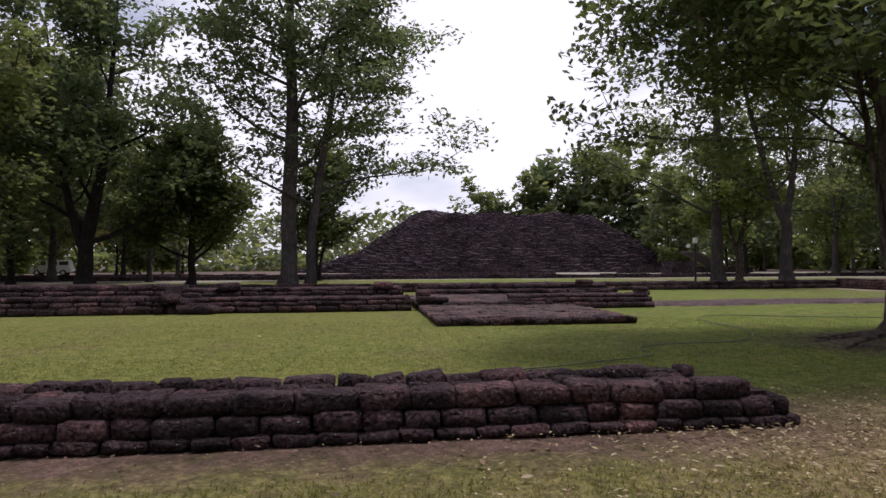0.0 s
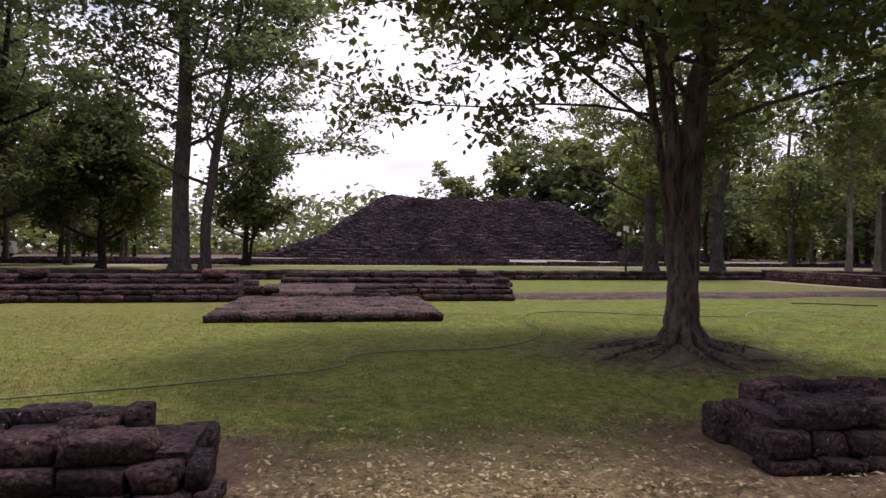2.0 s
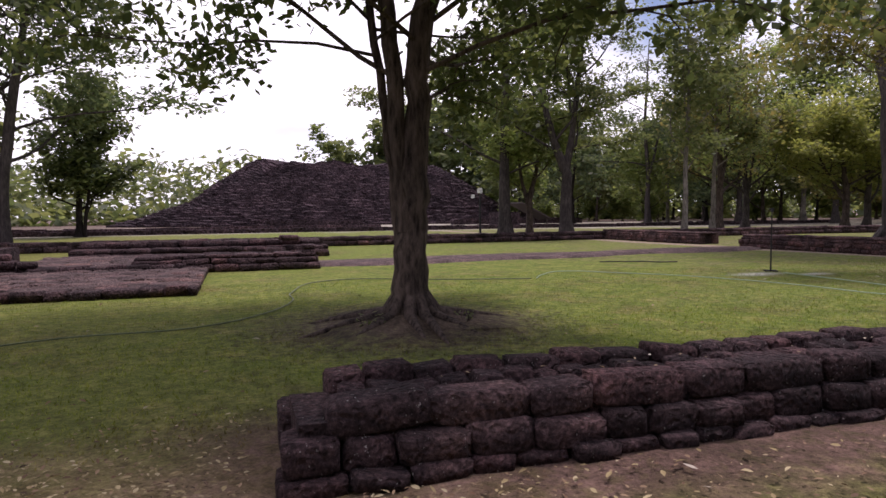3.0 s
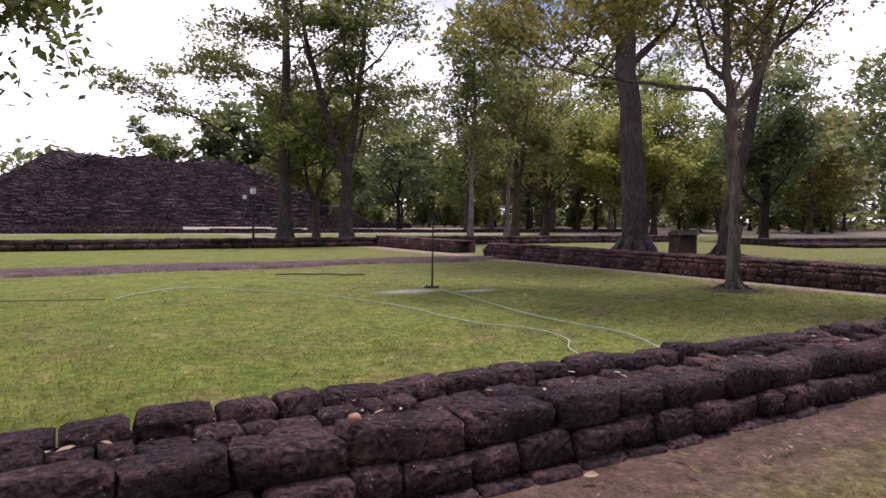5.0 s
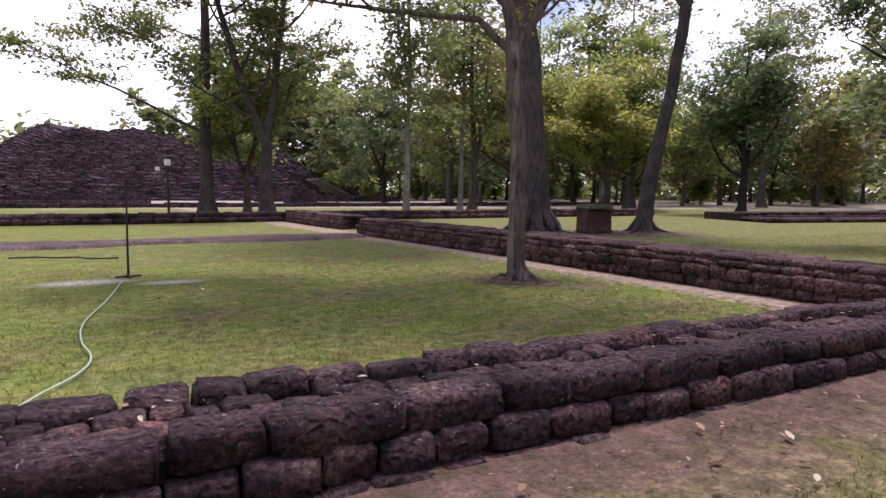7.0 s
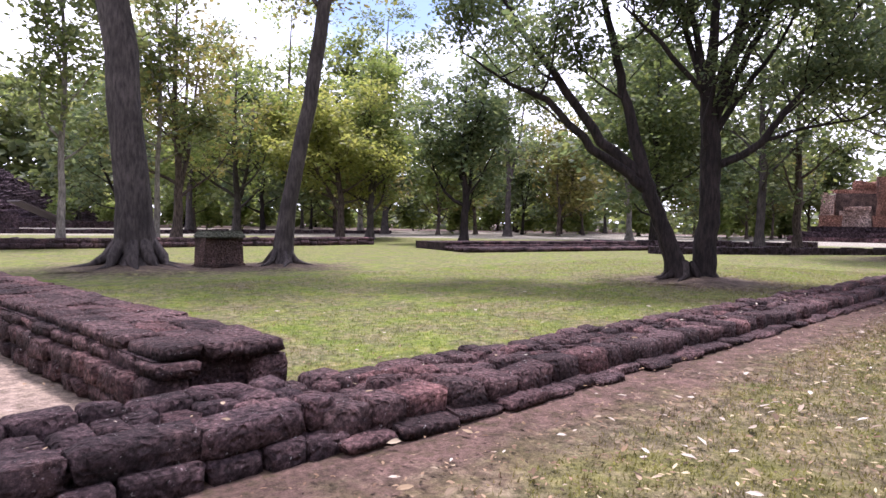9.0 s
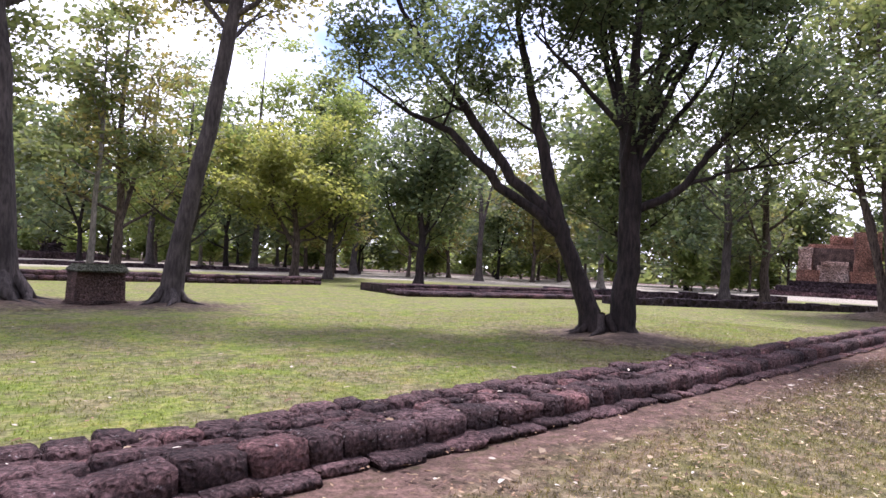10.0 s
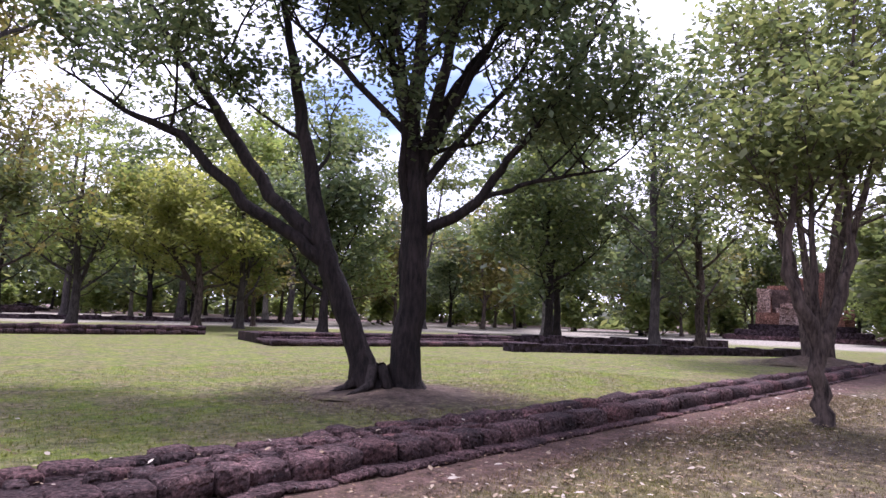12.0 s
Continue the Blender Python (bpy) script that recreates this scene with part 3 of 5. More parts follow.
mound_of_roots(1.62, 3.97, 1.3, 0.2, 3)
# tall pair of trunks beyond the platform
tree((-9.4, 25, 0), [[(0, 0, 0, 0.42), (0, 0, 3, 0.33), (0.1, 0, 8, 0.27), (0, 0, 14, 0.16), (0, 0, 19, 0.05)],
                     [(0.9, 0.3, 0, 0.25), (1.0, 0.3, 3, 0.2), (1.6, 0.4, 7, 0.15), (2.4, 0.5, 12, 0.06)]],
     12, BARK_GREY, LEAF_BLUE, n_limbs=15, limb=6.1, limb_from=0.40, limb_r=0.28, twigs=7, twig=2.2, leaves=30000, leaf_size=0.155, rise=0.3,
     spread=(0.5, 0.5, 0.15), label="tall grey-barked tree with layered feathery foliage")
mound_of_roots(-9.2, 25, 1.6, 0.2, 4)
# three trees before the great mound
tree((13.9, 29.6, 0), [[(0, 0, 0, 0.34), (0, 0, 4, 0.27), (0.1, 0, 9, 0.2), (0, 0, 15, 0.06)]], 13, BARK_GREY, LEAF_MID, n_limbs=14, limb=6.4, limb_from=0.30, limb_r=0.2,
     twigs=8, twig=1.6, leaves=19000, leaf_size=0.13, rise=0.55, up=-0.06, spread=(0.42, 0.42, 0.1), bare=0.5, label="tall tree with wide flat tiers of foliage")
tree((16.0, 30.8, 0), [[(0, 0, 0, 0.2), (0, 0, 2, 0.16), (0.5, 0, 4, 0.1), (0.9, 0, 7, 0.03)], [(0, 0, 1.2, 0.12), (-0.6, 0, 3.5, 0.09), (-0.9, 0, 6.5, 0.03)]], 14, BARK,
     LEAF_LIGHT, n_limbs=7, limb=2.8, limb_from=0.3, twigs=5, twig=1.3, leaves=9000, leaf_size=0.17, label="small tree with light green leaves")
tree((16.0, 26.6, 0), [[(0, 0, 0, 0.32), (0, 0, 3.2, 0.25), (-0.9, 0, 5.5, 0.17), (-2.0, 0, 9.5, 0.1), (-2.6, 0, 14, 0.03)],
                       [(0, 0, 3.0, 0.2), (0.5, 0, 6, 0.15), (1.0, 0, 10, 0.1), (1.2, 0, 15, 0.03)]], 15, BARK_GREY, LEAF_MID, n_limbs=9, limb=4.0, limb_from=0.3,
     twigs=7, twig=1.6, leaves=13000, leaf_size=0.13, bare=0.5, rise=0.6, spread=(0.4, 0.4, 0.14), label="tall tree forking into two limbs above head height")
# young tree inside the corner of the walls
BARK_ASH = bark_mat("bark_ash", (0.045, 0.038, 0.034), (0.19, 0.16, 0.14))
YT = (0.84, -0.543)
YOUNG = tree((14.5, 4.75, 0), [[(YT[0] * u, YT[1] * u, z, r) for u, z, r in ((0, 0, 0.12), (-0.01, 0.6, 0.105), (-0.03, 1.2, 0.10), (-0.06, 2.2, 0.10), (-0.14, 3.1, 0.095), (-0.22, 3.8, 0.07), (-0.3, 5, 0.05), (-0.3, 7.5, 0.02))],
                               [(YT[0] * u, YT[1] * u, z, r) for u, z, r in ((-0.1, 3.0, 0.06), (-0.6, 3.45, 0.045), (-1.5, 3.55, 0.035), (-2.6, 3.7, 0.02), (-3.6, 3.9, 0.01))],
                               [(YT[0] * u, YT[1] * u, z, r) for u, z, r in ((-0.12, 3.0, 0.065), (0.25, 3.6, 0.05), (0.6, 4.3, 0.04), (1.0, 5.5, 0.015))]],
             16, BARK_ASH, LEAF_AUTUMN, n_limbs=7, limb=2.4, limb_from=0.6, limb_r=0.42, twigs=8, twig=1.1, leaves=17000, leaf_size=0.072, rise=0.5, roots=6, spread=(0.3, 0.3, 0.16),
             label="slender young tree with sparse yellowing leaves")
# sawn-off stem; its pale bark carries the lit left side of the trunk
cut = Wood()
cut.tube([(-0.14, 0.0, 0.02), (-0.125, 0.0, 0.8), (-0.11, 0.0, 1.5), (-0.085, 0.0, 2.3), (-0.10, -0.01, 2.9), (-0.14, -0.02, 3.14)], [0.05, 0.042, 0.04, 0.04, 0.042, 0.055], 8)
tagged(mesh_ob("cut_stem", cut.v, cut.f, BARK_PALE, YOUNG, True), "sawn-off stem, paled for the trunk's lit left side")
mound_of_roots(14.5, 4.75, 0.5, 0.05, 5)
# the pair of trunks with the stone between them
tree((20.5, 12.6, 0), [[(0, 0, 0, 0.46), (-0.05, 0, 1.5, 0.40), (-0.35, 0.15, 6, 0.34), (-0.7, 0.2, 10, 0.22), (-0.7, 0, 17, 0.05)]], 17, BARK_GREY, LEAF_MID, n_limbs=12, limb=5.0,
     limb_from=0.5, twigs=6, twig=2, leaves=20000, leaf_size=0.115, flare=1.7, roots=8, label="stout tree with a flared grey trunk")
mound_of_roots(20.5, 12.6, 2.0, 0.18, 6)
tree((23.7, 11.6, 0), [[(0, 0, 0, 0.27), (0.12, -0.1, 1.5, 0.21), (0.6, -0.5, 5, 0.17), (0.9, -0.8, 8, 0.14), (1.2, -1, 15, 0.04)]], 18, BARK_GREY, LEAF_AUTUMN, n_limbs=11,
     limb=4.0, limb_from=0.58, twigs=6, twig=1.6, leaves=11000, leaf_size=0.105, flare=1.6, roots=6, label="leaning tree with a smooth grey-brown trunk")
mound_of_roots(23.7, 11.6, 1.5, 0.12, 7)

# trees on the far side of the long ruin
tree((-20.8, 31.7, 0), [[(0, 0, 0, 0.46), (0.1, 0, 2.5, 0.36), (0.8, 0, 6, 0.25), (1.2, 0, 10, 0.16), (1.6, 0, 16, 0.04)], [(-0.1, 0, 2.2, 0.28), (-0.9, 0, 5, 0.2), (-1.6, 0, 9, 0.12), (-2, 0, 14, 0.04)]],
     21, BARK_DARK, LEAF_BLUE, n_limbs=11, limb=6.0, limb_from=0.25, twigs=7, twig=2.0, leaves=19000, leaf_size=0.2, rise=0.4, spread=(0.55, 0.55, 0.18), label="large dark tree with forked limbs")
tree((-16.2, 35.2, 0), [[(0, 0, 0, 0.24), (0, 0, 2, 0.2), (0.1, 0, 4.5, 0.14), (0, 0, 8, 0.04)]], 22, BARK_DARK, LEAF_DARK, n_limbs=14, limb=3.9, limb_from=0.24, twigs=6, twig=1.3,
     leaves=15000, leaf_size=0.2, rise=0.35, spread=(0.45, 0.45, 0.35), label="round bushy dark green tree")
tree((-23.5, 25.0, 0), [[(0, 0, 0, 0.4), (0, 0, 4, 0.3), (0, 0, 9, 0.2), (0, 0, 17, 0.05)]], 23, BARK, LEAF_MID, n_limbs=14, limb=4.6, limb_from=0.15, twigs=6, twig=1.8,
     leaves=16000, leaf_size=0.2, spread=(0.5, 0.5, 0.3), label="tall tree clothed in leaves to near the ground")
tree((-9.5, 42.4, 0), [[(0, 0, 0, 0.22), (0.1, 0, 3, 0.16), (0, 0, 9, 0.04)], [(0.3, 0, 0, 0.12), (0.7, 0, 3, 0.1), (1.2, 0, 8, 0.03)]], 24, BARK_DARK, LEAF_DARK, n_limbs=9, limb=3.2, limb_from=0.3,
     twigs=5, twig=1.5, leaves=9000, leaf_size=0.22, label="small dark tree with a double trunk")
# pale slim trunks near the gap in the cross wall
for sx, sy, sd in ((22.2, 25.2, 25), (27.3, 29.0, 26)):
    tree((sx, sy, 0), [[(0, 0, 0, 0.16), (0.05, 0, 3, 0.12), (0.2, 0, 7, 0.09), (0.1, 0, 11.5, 0.02)]], sd, BARK_PALE, LEAF_MID, n_limbs=9, limb=2.6, limb_from=0.4, twigs=5, twig=1.4,
         leaves=4500, leaf_size=0.17, label="slim tree with a pale trunk", group="pale slim trees")
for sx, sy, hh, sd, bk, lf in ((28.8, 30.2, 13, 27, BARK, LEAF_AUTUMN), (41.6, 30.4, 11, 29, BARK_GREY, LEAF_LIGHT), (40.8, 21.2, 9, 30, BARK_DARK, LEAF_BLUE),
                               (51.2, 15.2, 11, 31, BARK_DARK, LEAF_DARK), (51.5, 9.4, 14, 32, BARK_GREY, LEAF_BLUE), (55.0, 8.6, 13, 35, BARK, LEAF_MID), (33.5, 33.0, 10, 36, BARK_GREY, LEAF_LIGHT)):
    tree((sx, sy, 0), [[(0, 0, 0, 0.25), (0.1, 0, hh * 0.25, 0.19), (-0.1, 0.1, hh * 0.55, 0.13), (0, 0, hh, 0.03)], [(0, 0, hh * 0.15, 0.13), (0.9, 0.4, hh * 0.4, 0.1), (1.5, 0.6, hh * 0.8, 0.03)]],
         sd, bk, lf, n_limbs=9, limb=3.8, limb_from=0.24, twigs=6, twig=1.6, leaves=3800 if hh > 12 or sx < 35 else 9500, leaf_size=0.18, spread=(0.5, 0.5, 0.26),
         label={BARK: "brown-trunked tree with yellowish leaves", BARK_GREY: "grey forked tree on the far lawn", BARK_DARK: "dark-trunked leafy tree on the far lawn"}[bk], group="trees of the far lawn")
LEAF_YELLOW = leaf_mat("leaf_yellow", (0.17, 0.195, 0.06), (0.232, 0.252, 0.078), (0.29, 0.283, 0.105))
tree((38.6, 29.6, 0), [[(0, 0, 0, 0.24), (0.1, 0, 2.4, 0.2), (-0.2, 0.1, 4.5, 0.14), (0, 0, 8.2, 0.04)], [(0, 0, 1.8, 0.14), (-1.2, 0.6, 4.0, 0.1), (-2.2, 1.0, 6.6, 0.03)]], 37, BARK, LEAF_YELLOW, n_limbs=12, limb=4.6,
     limb_from=0.32, twigs=7, twig=1.5, leaves=15000, leaf_size=0.16, rise=0.35, up=0.03, spread=(0.45, 0.45, 0.22), label="broad domed tree with yellow-green leaves")
# tall open trees beyond the lawn
for sx, sy, hh, sd, lf in ((38.5, 51.0, 18, 62, LEAF_BLUE), (45.5, 46.5, 19, 63, LEAF_LIGHT), (53.5, 43.0, 20, 64, LEAF_BLUE), (61.0, 34.5, 19, 65, LEAF_MID)):
    tree((sx, sy, 0), [[(0, 0, 0, 0.3), (0.1, 0, hh * 0.25, 0.22), (-0.2, 0.2, hh * 0.55, 0.15), (0.1, 0, hh, 0.03)], [(0, 0, hh * 0.22, 0.14), (1.0, -0.5, hh * 0.5, 0.1), (1.8, -0.8, hh * 0.85, 0.03)]],
         sd, BARK_GREY, lf, n_limbs=11, limb=5.2, limb_from=0.35, limb_r=0.25, twigs=6, twig=1.8, leaves=6500, leaf_size=0.2, rise=0.5, up=-0.03, bare=0.45, spread=(0.5, 0.5, 0.14), limb_sides=5, fine=False,
         label="tall open tree with feathery tiers of leaves", group="tall trees beyond the lawn")
# many-stemmed tree at the end of the long wall
st = []
for k in range(7):
    a = k * 0.9 + 0.3
    st.append([(0.28 * math.cos(a), 0.28 * math.sin(a), 0, 0.2), (0.4 * math.cos(a), 0.4 * math.sin(a), 1.4, 0.15), (0.9 * math.cos(a), 0.9 * math.sin(a), 3.6, 0.12), (1.9 * math.cos(a), 1.9 * math.sin(a), 7.5, 0.08), (2.6 * math.cos(a), 2.6 * math.sin(a), 12.5, 0.03)])
tree((46.5, 1.4, 0), st, 34, BARK, LEAF_MID, n_limbs=8, limb=3.8, limb_from=0.58, twigs=6, twig=1.5, leaves=18000, leaf_size=0.16, rise=0.25, up=0.04, droop=0.1, spread=(0.5, 0.5, 0.3),
     label="dense tree of many stems on a heap of roots")
mound_of_roots(46.5, 1.4, 2.6, 0.4, 9)
# great twin-trunked tree
TW = (0.70, -0.714)


def tw(u, z, r, v=0.0):
    return (TW[0] * u - TW[1] * v, TW[1] * u + TW[0] * v, z, r)


tree((28.80, 3.14, 0),
     [[tw(-0.30, 0, 0.27), tw(-0.55, 0.6, 0.19), tw(-0.9, 1.5, 0.17), tw(-1.2, 2.2, 0.15), tw(-1.6, 3.8, 0.11, 0.2), tw(-1.85, 5.1, 0.085, 0.3), tw(-2.1, 6.2, 0.06, 0.4), tw(-2.3, 8.5, 0.02, 0.5)],
      [tw(-1.05, 1.9, 0.12), tw(-1.75, 2.4, 0.10, -0.1), tw(-2.4, 2.8, 0.095, -0.2), tw(-3.4, 3.8, 0.07, -0.3), tw(-4.2, 4.1, 0.04, -0.4), tw(-5.2, 4.7, 0.015, -0.5)],
      [tw(-1.15, 2.2, 0.13), tw(-2.1, 3.0, 0.11, 0.2), tw(-2.85, 4.1, 0.095, 0.3), tw(-4.0, 5.6, 0.06, 0.4), tw(-4.9, 7.2, 0.02, 0.5)],
      [tw(0.18, 0, 0.27), tw(0.16, 0.8, 0.225), tw(0.2, 1.8, 0.22), tw(0.2, 2.7, 0.21), tw(0.1, 4.2, 0.14), tw(0.2, 5.6, 0.09), tw(0.3, 9, 0.02)],
      [tw(0.35, 2.5, 0.10), tw(0.8, 2.7, 0.085, -0.1), tw(1.25, 3.05, 0.08, -0.2), tw(1.6, 3.6, 0.06, -0.3), tw(2.4, 4.6, 0.045, -0.4), tw(3.2, 6.2, 0.02, -0.5)],
      [tw(1.2, 3.0, 0.045, -0.2), tw(2.0, 3.3, 0.035, -0.3), tw(3.2, 3.5, 0.015, -0.5)],
      [tw(0.25, 3.6, 0.10), tw(0.6, 4.6, 0.08, 0.2), tw(1.0, 5.3, 0.06, 0.3), tw(1.9, 6.6, 0.02, 0.4)],
      [tw(0.3, 3.2, 0.08), tw(1.0, 4.2, 0.06, 0.3), tw(1.9, 5.3, 0.04, 0.5), tw(2.6, 7, 0.02, 0.6)],
      [tw(0.1, 3.9, 0.08), tw(-0.3, 5.4, 0.06, 0.3), tw(-0.5, 8, 0.02, 0.6)],
      [tw(0.15, 3.2, 0.11), tw(-0.02, 4.4, 0.09), tw(-0.2, 5.7, 0.06, 0.2), tw(-0.4, 8, 0.02, 0.3)],
      [tw(0.25, 3.4, 0.12), tw(0.5, 4.6, 0.10, -0.1), tw(0.74, 5.7, 0.075, -0.2), tw(1.1, 8, 0.02, -0.3)],
      [tw(0.28, 3.5, 0.09), tw(0.75, 4.5, 0.075), tw(1.32, 5.6, 0.055, 0.1), tw(2.0, 7.5, 0.02, 0.2)],
      [tw(0.05, 4.0, 0.06), tw(-1.0, 5.0, 0.05, -0.3), tw(-1.9, 5.7, 0.02, -0.5)]],
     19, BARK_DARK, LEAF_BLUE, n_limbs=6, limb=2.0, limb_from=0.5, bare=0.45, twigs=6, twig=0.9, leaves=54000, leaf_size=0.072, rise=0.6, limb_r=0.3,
     spread=(0.2, 0.2, 0.15), flare=1.35, roots=7, label="large dark tree with two leaning trunks and spreading limbs")
mound_of_roots(28.84, 3.1, 1.7, 0.16, 8)
# slender tree leaning beside the path
RT = (0.728, -0.685)
tree((31.45, -2.0, 0), [[(0, 0, 0, 0.12), (-0.02 * RT[0], -0.02 * RT[1], 0.5, 0.095), (-0.05 * RT[0], -0.05 * RT[1], 1.1, 0.10), (-0.45 * RT[0], -0.45 * RT[1], 1.9, 0.06), (-0.35 * RT[0], -0.35 * RT[1], 2.6, 0.05), (-0.1, 0.2, 3.8, 0.02)],
                        [(0, 0, 0.9, 0.08), (0.25 * RT[0], 0.25 * RT[1], 1.5, 0.07), (0.45 * RT[0], 0.45 * RT[1], 2.2, 0.05), (0.4 * RT[0], 0.4 * RT[1], 3.4, 0.02)],
                        [(0, 0, 1.0, 0.05), (0.02, 0.1, 1.8, 0.045), (0.1, 0.1, 3.3, 0.02)]], 20, BARK, LEAF_MID, n_limbs=5, limb=1.4, limb_from=0.68, twigs=5,
     twig=0.8, leaves=4200, leaf_size=0.085, rise=0.7, spread=(0.25, 0.25, 0.2), flare=1.3, label="small crooked tree with twisted grey stems")

# far trees: a few kinds, repeated through the grove
KINDS, FAR = [], []
for k, (bk, lf, h, sp, ll, ls) in enumerate(((BARK, LEAF_MID, 13, 4.2, 3900, 0.33), (BARK_GREY, LEAF_DARK, 15, 4.8, 4200, 0.35), (BARK, LEAF_LIGHT, 9, 3.4, 3500, 0.29),
                                             (BARK_DARK, LEAF_BLUE, 11, 3.8, 3900, 0.31), (BARK, LEAF_AUTUMN, 10, 3.8, 3700, 0.29), (BARK_PALE, LEAF_MID, 14, 3.6, 3500, 0.32),
                                             (BARK, LEAF_MID, 13, 5.0, 1650, 0.6), (BARK_GREY, LEAF_MID, 15, 5.2, 1700, 0.62), (BARK_DARK, LEAF_LIGHT, 10, 4.4, 1500, 0.54), (BARK_DARK, LEAF_BLUE, 12, 4.8, 1600, 0.6))):
    fork = [(0, 0, h * 0.2, 0.12), (0.8 + 0.1 * k, 0.5, h * 0.45, 0.09), (1.6, 0.8 - 0.2 * k, h * 0.85, 0.02)]
    kind = tree((0, 0, -60 - k), [[(0, 0, 0, 0.13 + 0.007 * h), (0.15, 0, h * 0.25, 0.12 + 0.003 * h), (-0.2, 0.1, h * 0.55, 0.10), (0.1, 0, h, 0.03)], fork], 40 + k, bk, lf, n_limbs=8,
                limb=sp, limb_from=0.2, twigs=4, twig=1.9, leaves=ll, leaf_size=ls, spread=(0.7, 0.7, 0.35), rise=0.35, sides=6, limb_sides=4, fine=False,
                label=("broad green tree in the grove", "tall dark tree in the grove", "low light-green tree in the grove", "blue-green tree in the grove",
                       "tree with yellowing leaves in the grove", "pale-trunked tall tree in the grove")[k % 6], group="trees of the grove")
    (KINDS if k < 6 else FAR).append(kind)
SHRUB = tree((0, 0, -90), [[(0, 0, 0.0, 0.06), (0.1, 0, 1.0, 0.04), (0, 0, 2.6, 0.01)]], 60, BARK, LEAF_LIGHT, n_limbs=9, limb=1.5, limb_from=0.08, twigs=4, twig=0.8, leaves=1100, leaf_size=0.3,
             spread=(0.4, 0.4, 0.35), sides=5, limb_sides=4, fine=False, label="light green bush under the trees", group="bushes of the grove", name="bush")
# coarse tree for the unseen rows that dim the southern sky
SKY_SCREEN = tree((0, 0, -100), [[(0, 0, 0, 0.25), (0.1, 0, 4, 0.18), (-0.1, 0.1, 8, 0.1), (0, 0, 13, 0.03)]], 61, BARK, LEAF_MID, n_limbs=12, limb=5.0, limb_from=0.25, twigs=3, twig=1.9, leaves=900, leaf_size=0.95,
             spread=(0.8, 0.8, 0.5), sides=6, limb_sides=4, fine=False, label="unseen tree added behind the path to cut sky light", group="trees behind the path")
PLACES = []
rg = random.Random(77)


def open_ground(x, y, gap):
    if y < 33 and -40 < x < 50 + 0.25 * y and y > -60:
        return False
    if (x - 8) ** 2 + y ** 2 < 46 ** 2:
        return False
    # the open view to the ruined shrine
    if x > 48 and abs(y + 3 - 0.22 * (x - 18)) < 6 and x < 100:
        return False
    # the open view to the great mound
    if -16 - 0.25 * (y - 30) < x < 36 and 30 < y < 145:
        return False
    return all((x - a) ** 2 + (y - b) ** 2 > gap for a, b in PLACES)


def scatter(count, near, deep, kinds, gap, a0=-0.4, a1=3.5, size=(0.75, 1.2)):
    tries = made = 0
    while made < count and tries < 5000:
        tries += 1
        a, r = rg.uniform(a0, a1), rg.uniform(near, deep)
        x, y = 8 + math.cos(a) * r, math.sin(a) * r
        if open_ground(x, y, gap):
            PLACES.append((x, y))
            made += 1
            copy_thing(rg.choice(kinds), pose(x, y, 0, 0, 0, rg.uniform(0, 360)) @ Matrix.Scale(rg.uniform(*size), 4))


scatter(34, 49, 72, KINDS, 34, -0.3, 2.9, (0.75, 1.25))
scatter(62, 66, 94, FAR + KINDS[2:5], 26, size=(0.7, 1.15))
scatter(45, 90, 122, FAR, 18)
PLACES.clear()
scatter(75, 66, 112, [SHRUB], 9, size=(0.8, 1.5))
# trees and bushes standing about the ruined shrine
for kd, sx, sy, sc in ((KINDS[0], 85.5, 19.5, 0.7), (KINDS[2], 87.5, 5.2, 0.75), (KINDS[1], 99.5, 17.5, 0.85), (KINDS[3], 100.0, 9.5, 0.9), (KINDS[0], 101.0, 1.0, 0.85), (SHRUB, 86.0, 20.5, 0.8), (SHRUB, 87.0, 3.0, 0.9)):
    copy_thing(kd, pose(sx, sy, 0, 0, 0, rg.uniform(0, 360)) @ Matrix.Scale(sc, 4))
# tall trees beyond the great mound
for kd, sx, sy, sc in ((FAR[0], 17.5, 121.0, 1.2), (FAR[1], 29.0, 118.0, 1.25), (FAR[3], 33.5, 121.0, 1.7), (FAR[1], 39.0, 113.0, 1.5), (FAR[0], 45.0, 108.0, 1.6)):
    copy_thing(kd, pose(sx, sy, 0, 0, 0, rg.uniform(0, 360)) @ Matrix.Scale(sc, 4))
# unseen trees added behind the path to keep sky light off the wall fronts
south = 0
while south < 36:
    x, y = rg.uniform(-38, 62), rg.uniform(-48, -17)
    if all((x - a) ** 2 + (y - b) ** 2 > 30 for a, b in PLACES):
        PLACES.append((x, y))
        south += 1
        copy_thing(SKY_SCREEN, pose(x, y, 0, 0, 0, rg.uniform(0, 360)) @ Matrix.Scale(rg.uniform(0.8, 1.15), 4))
for kind in KINDS + FAR + [SHRUB, SKY_SCREEN]:
    for o in (*kind.children_recursive, kind):
        bpy.data.objects.remove(o)


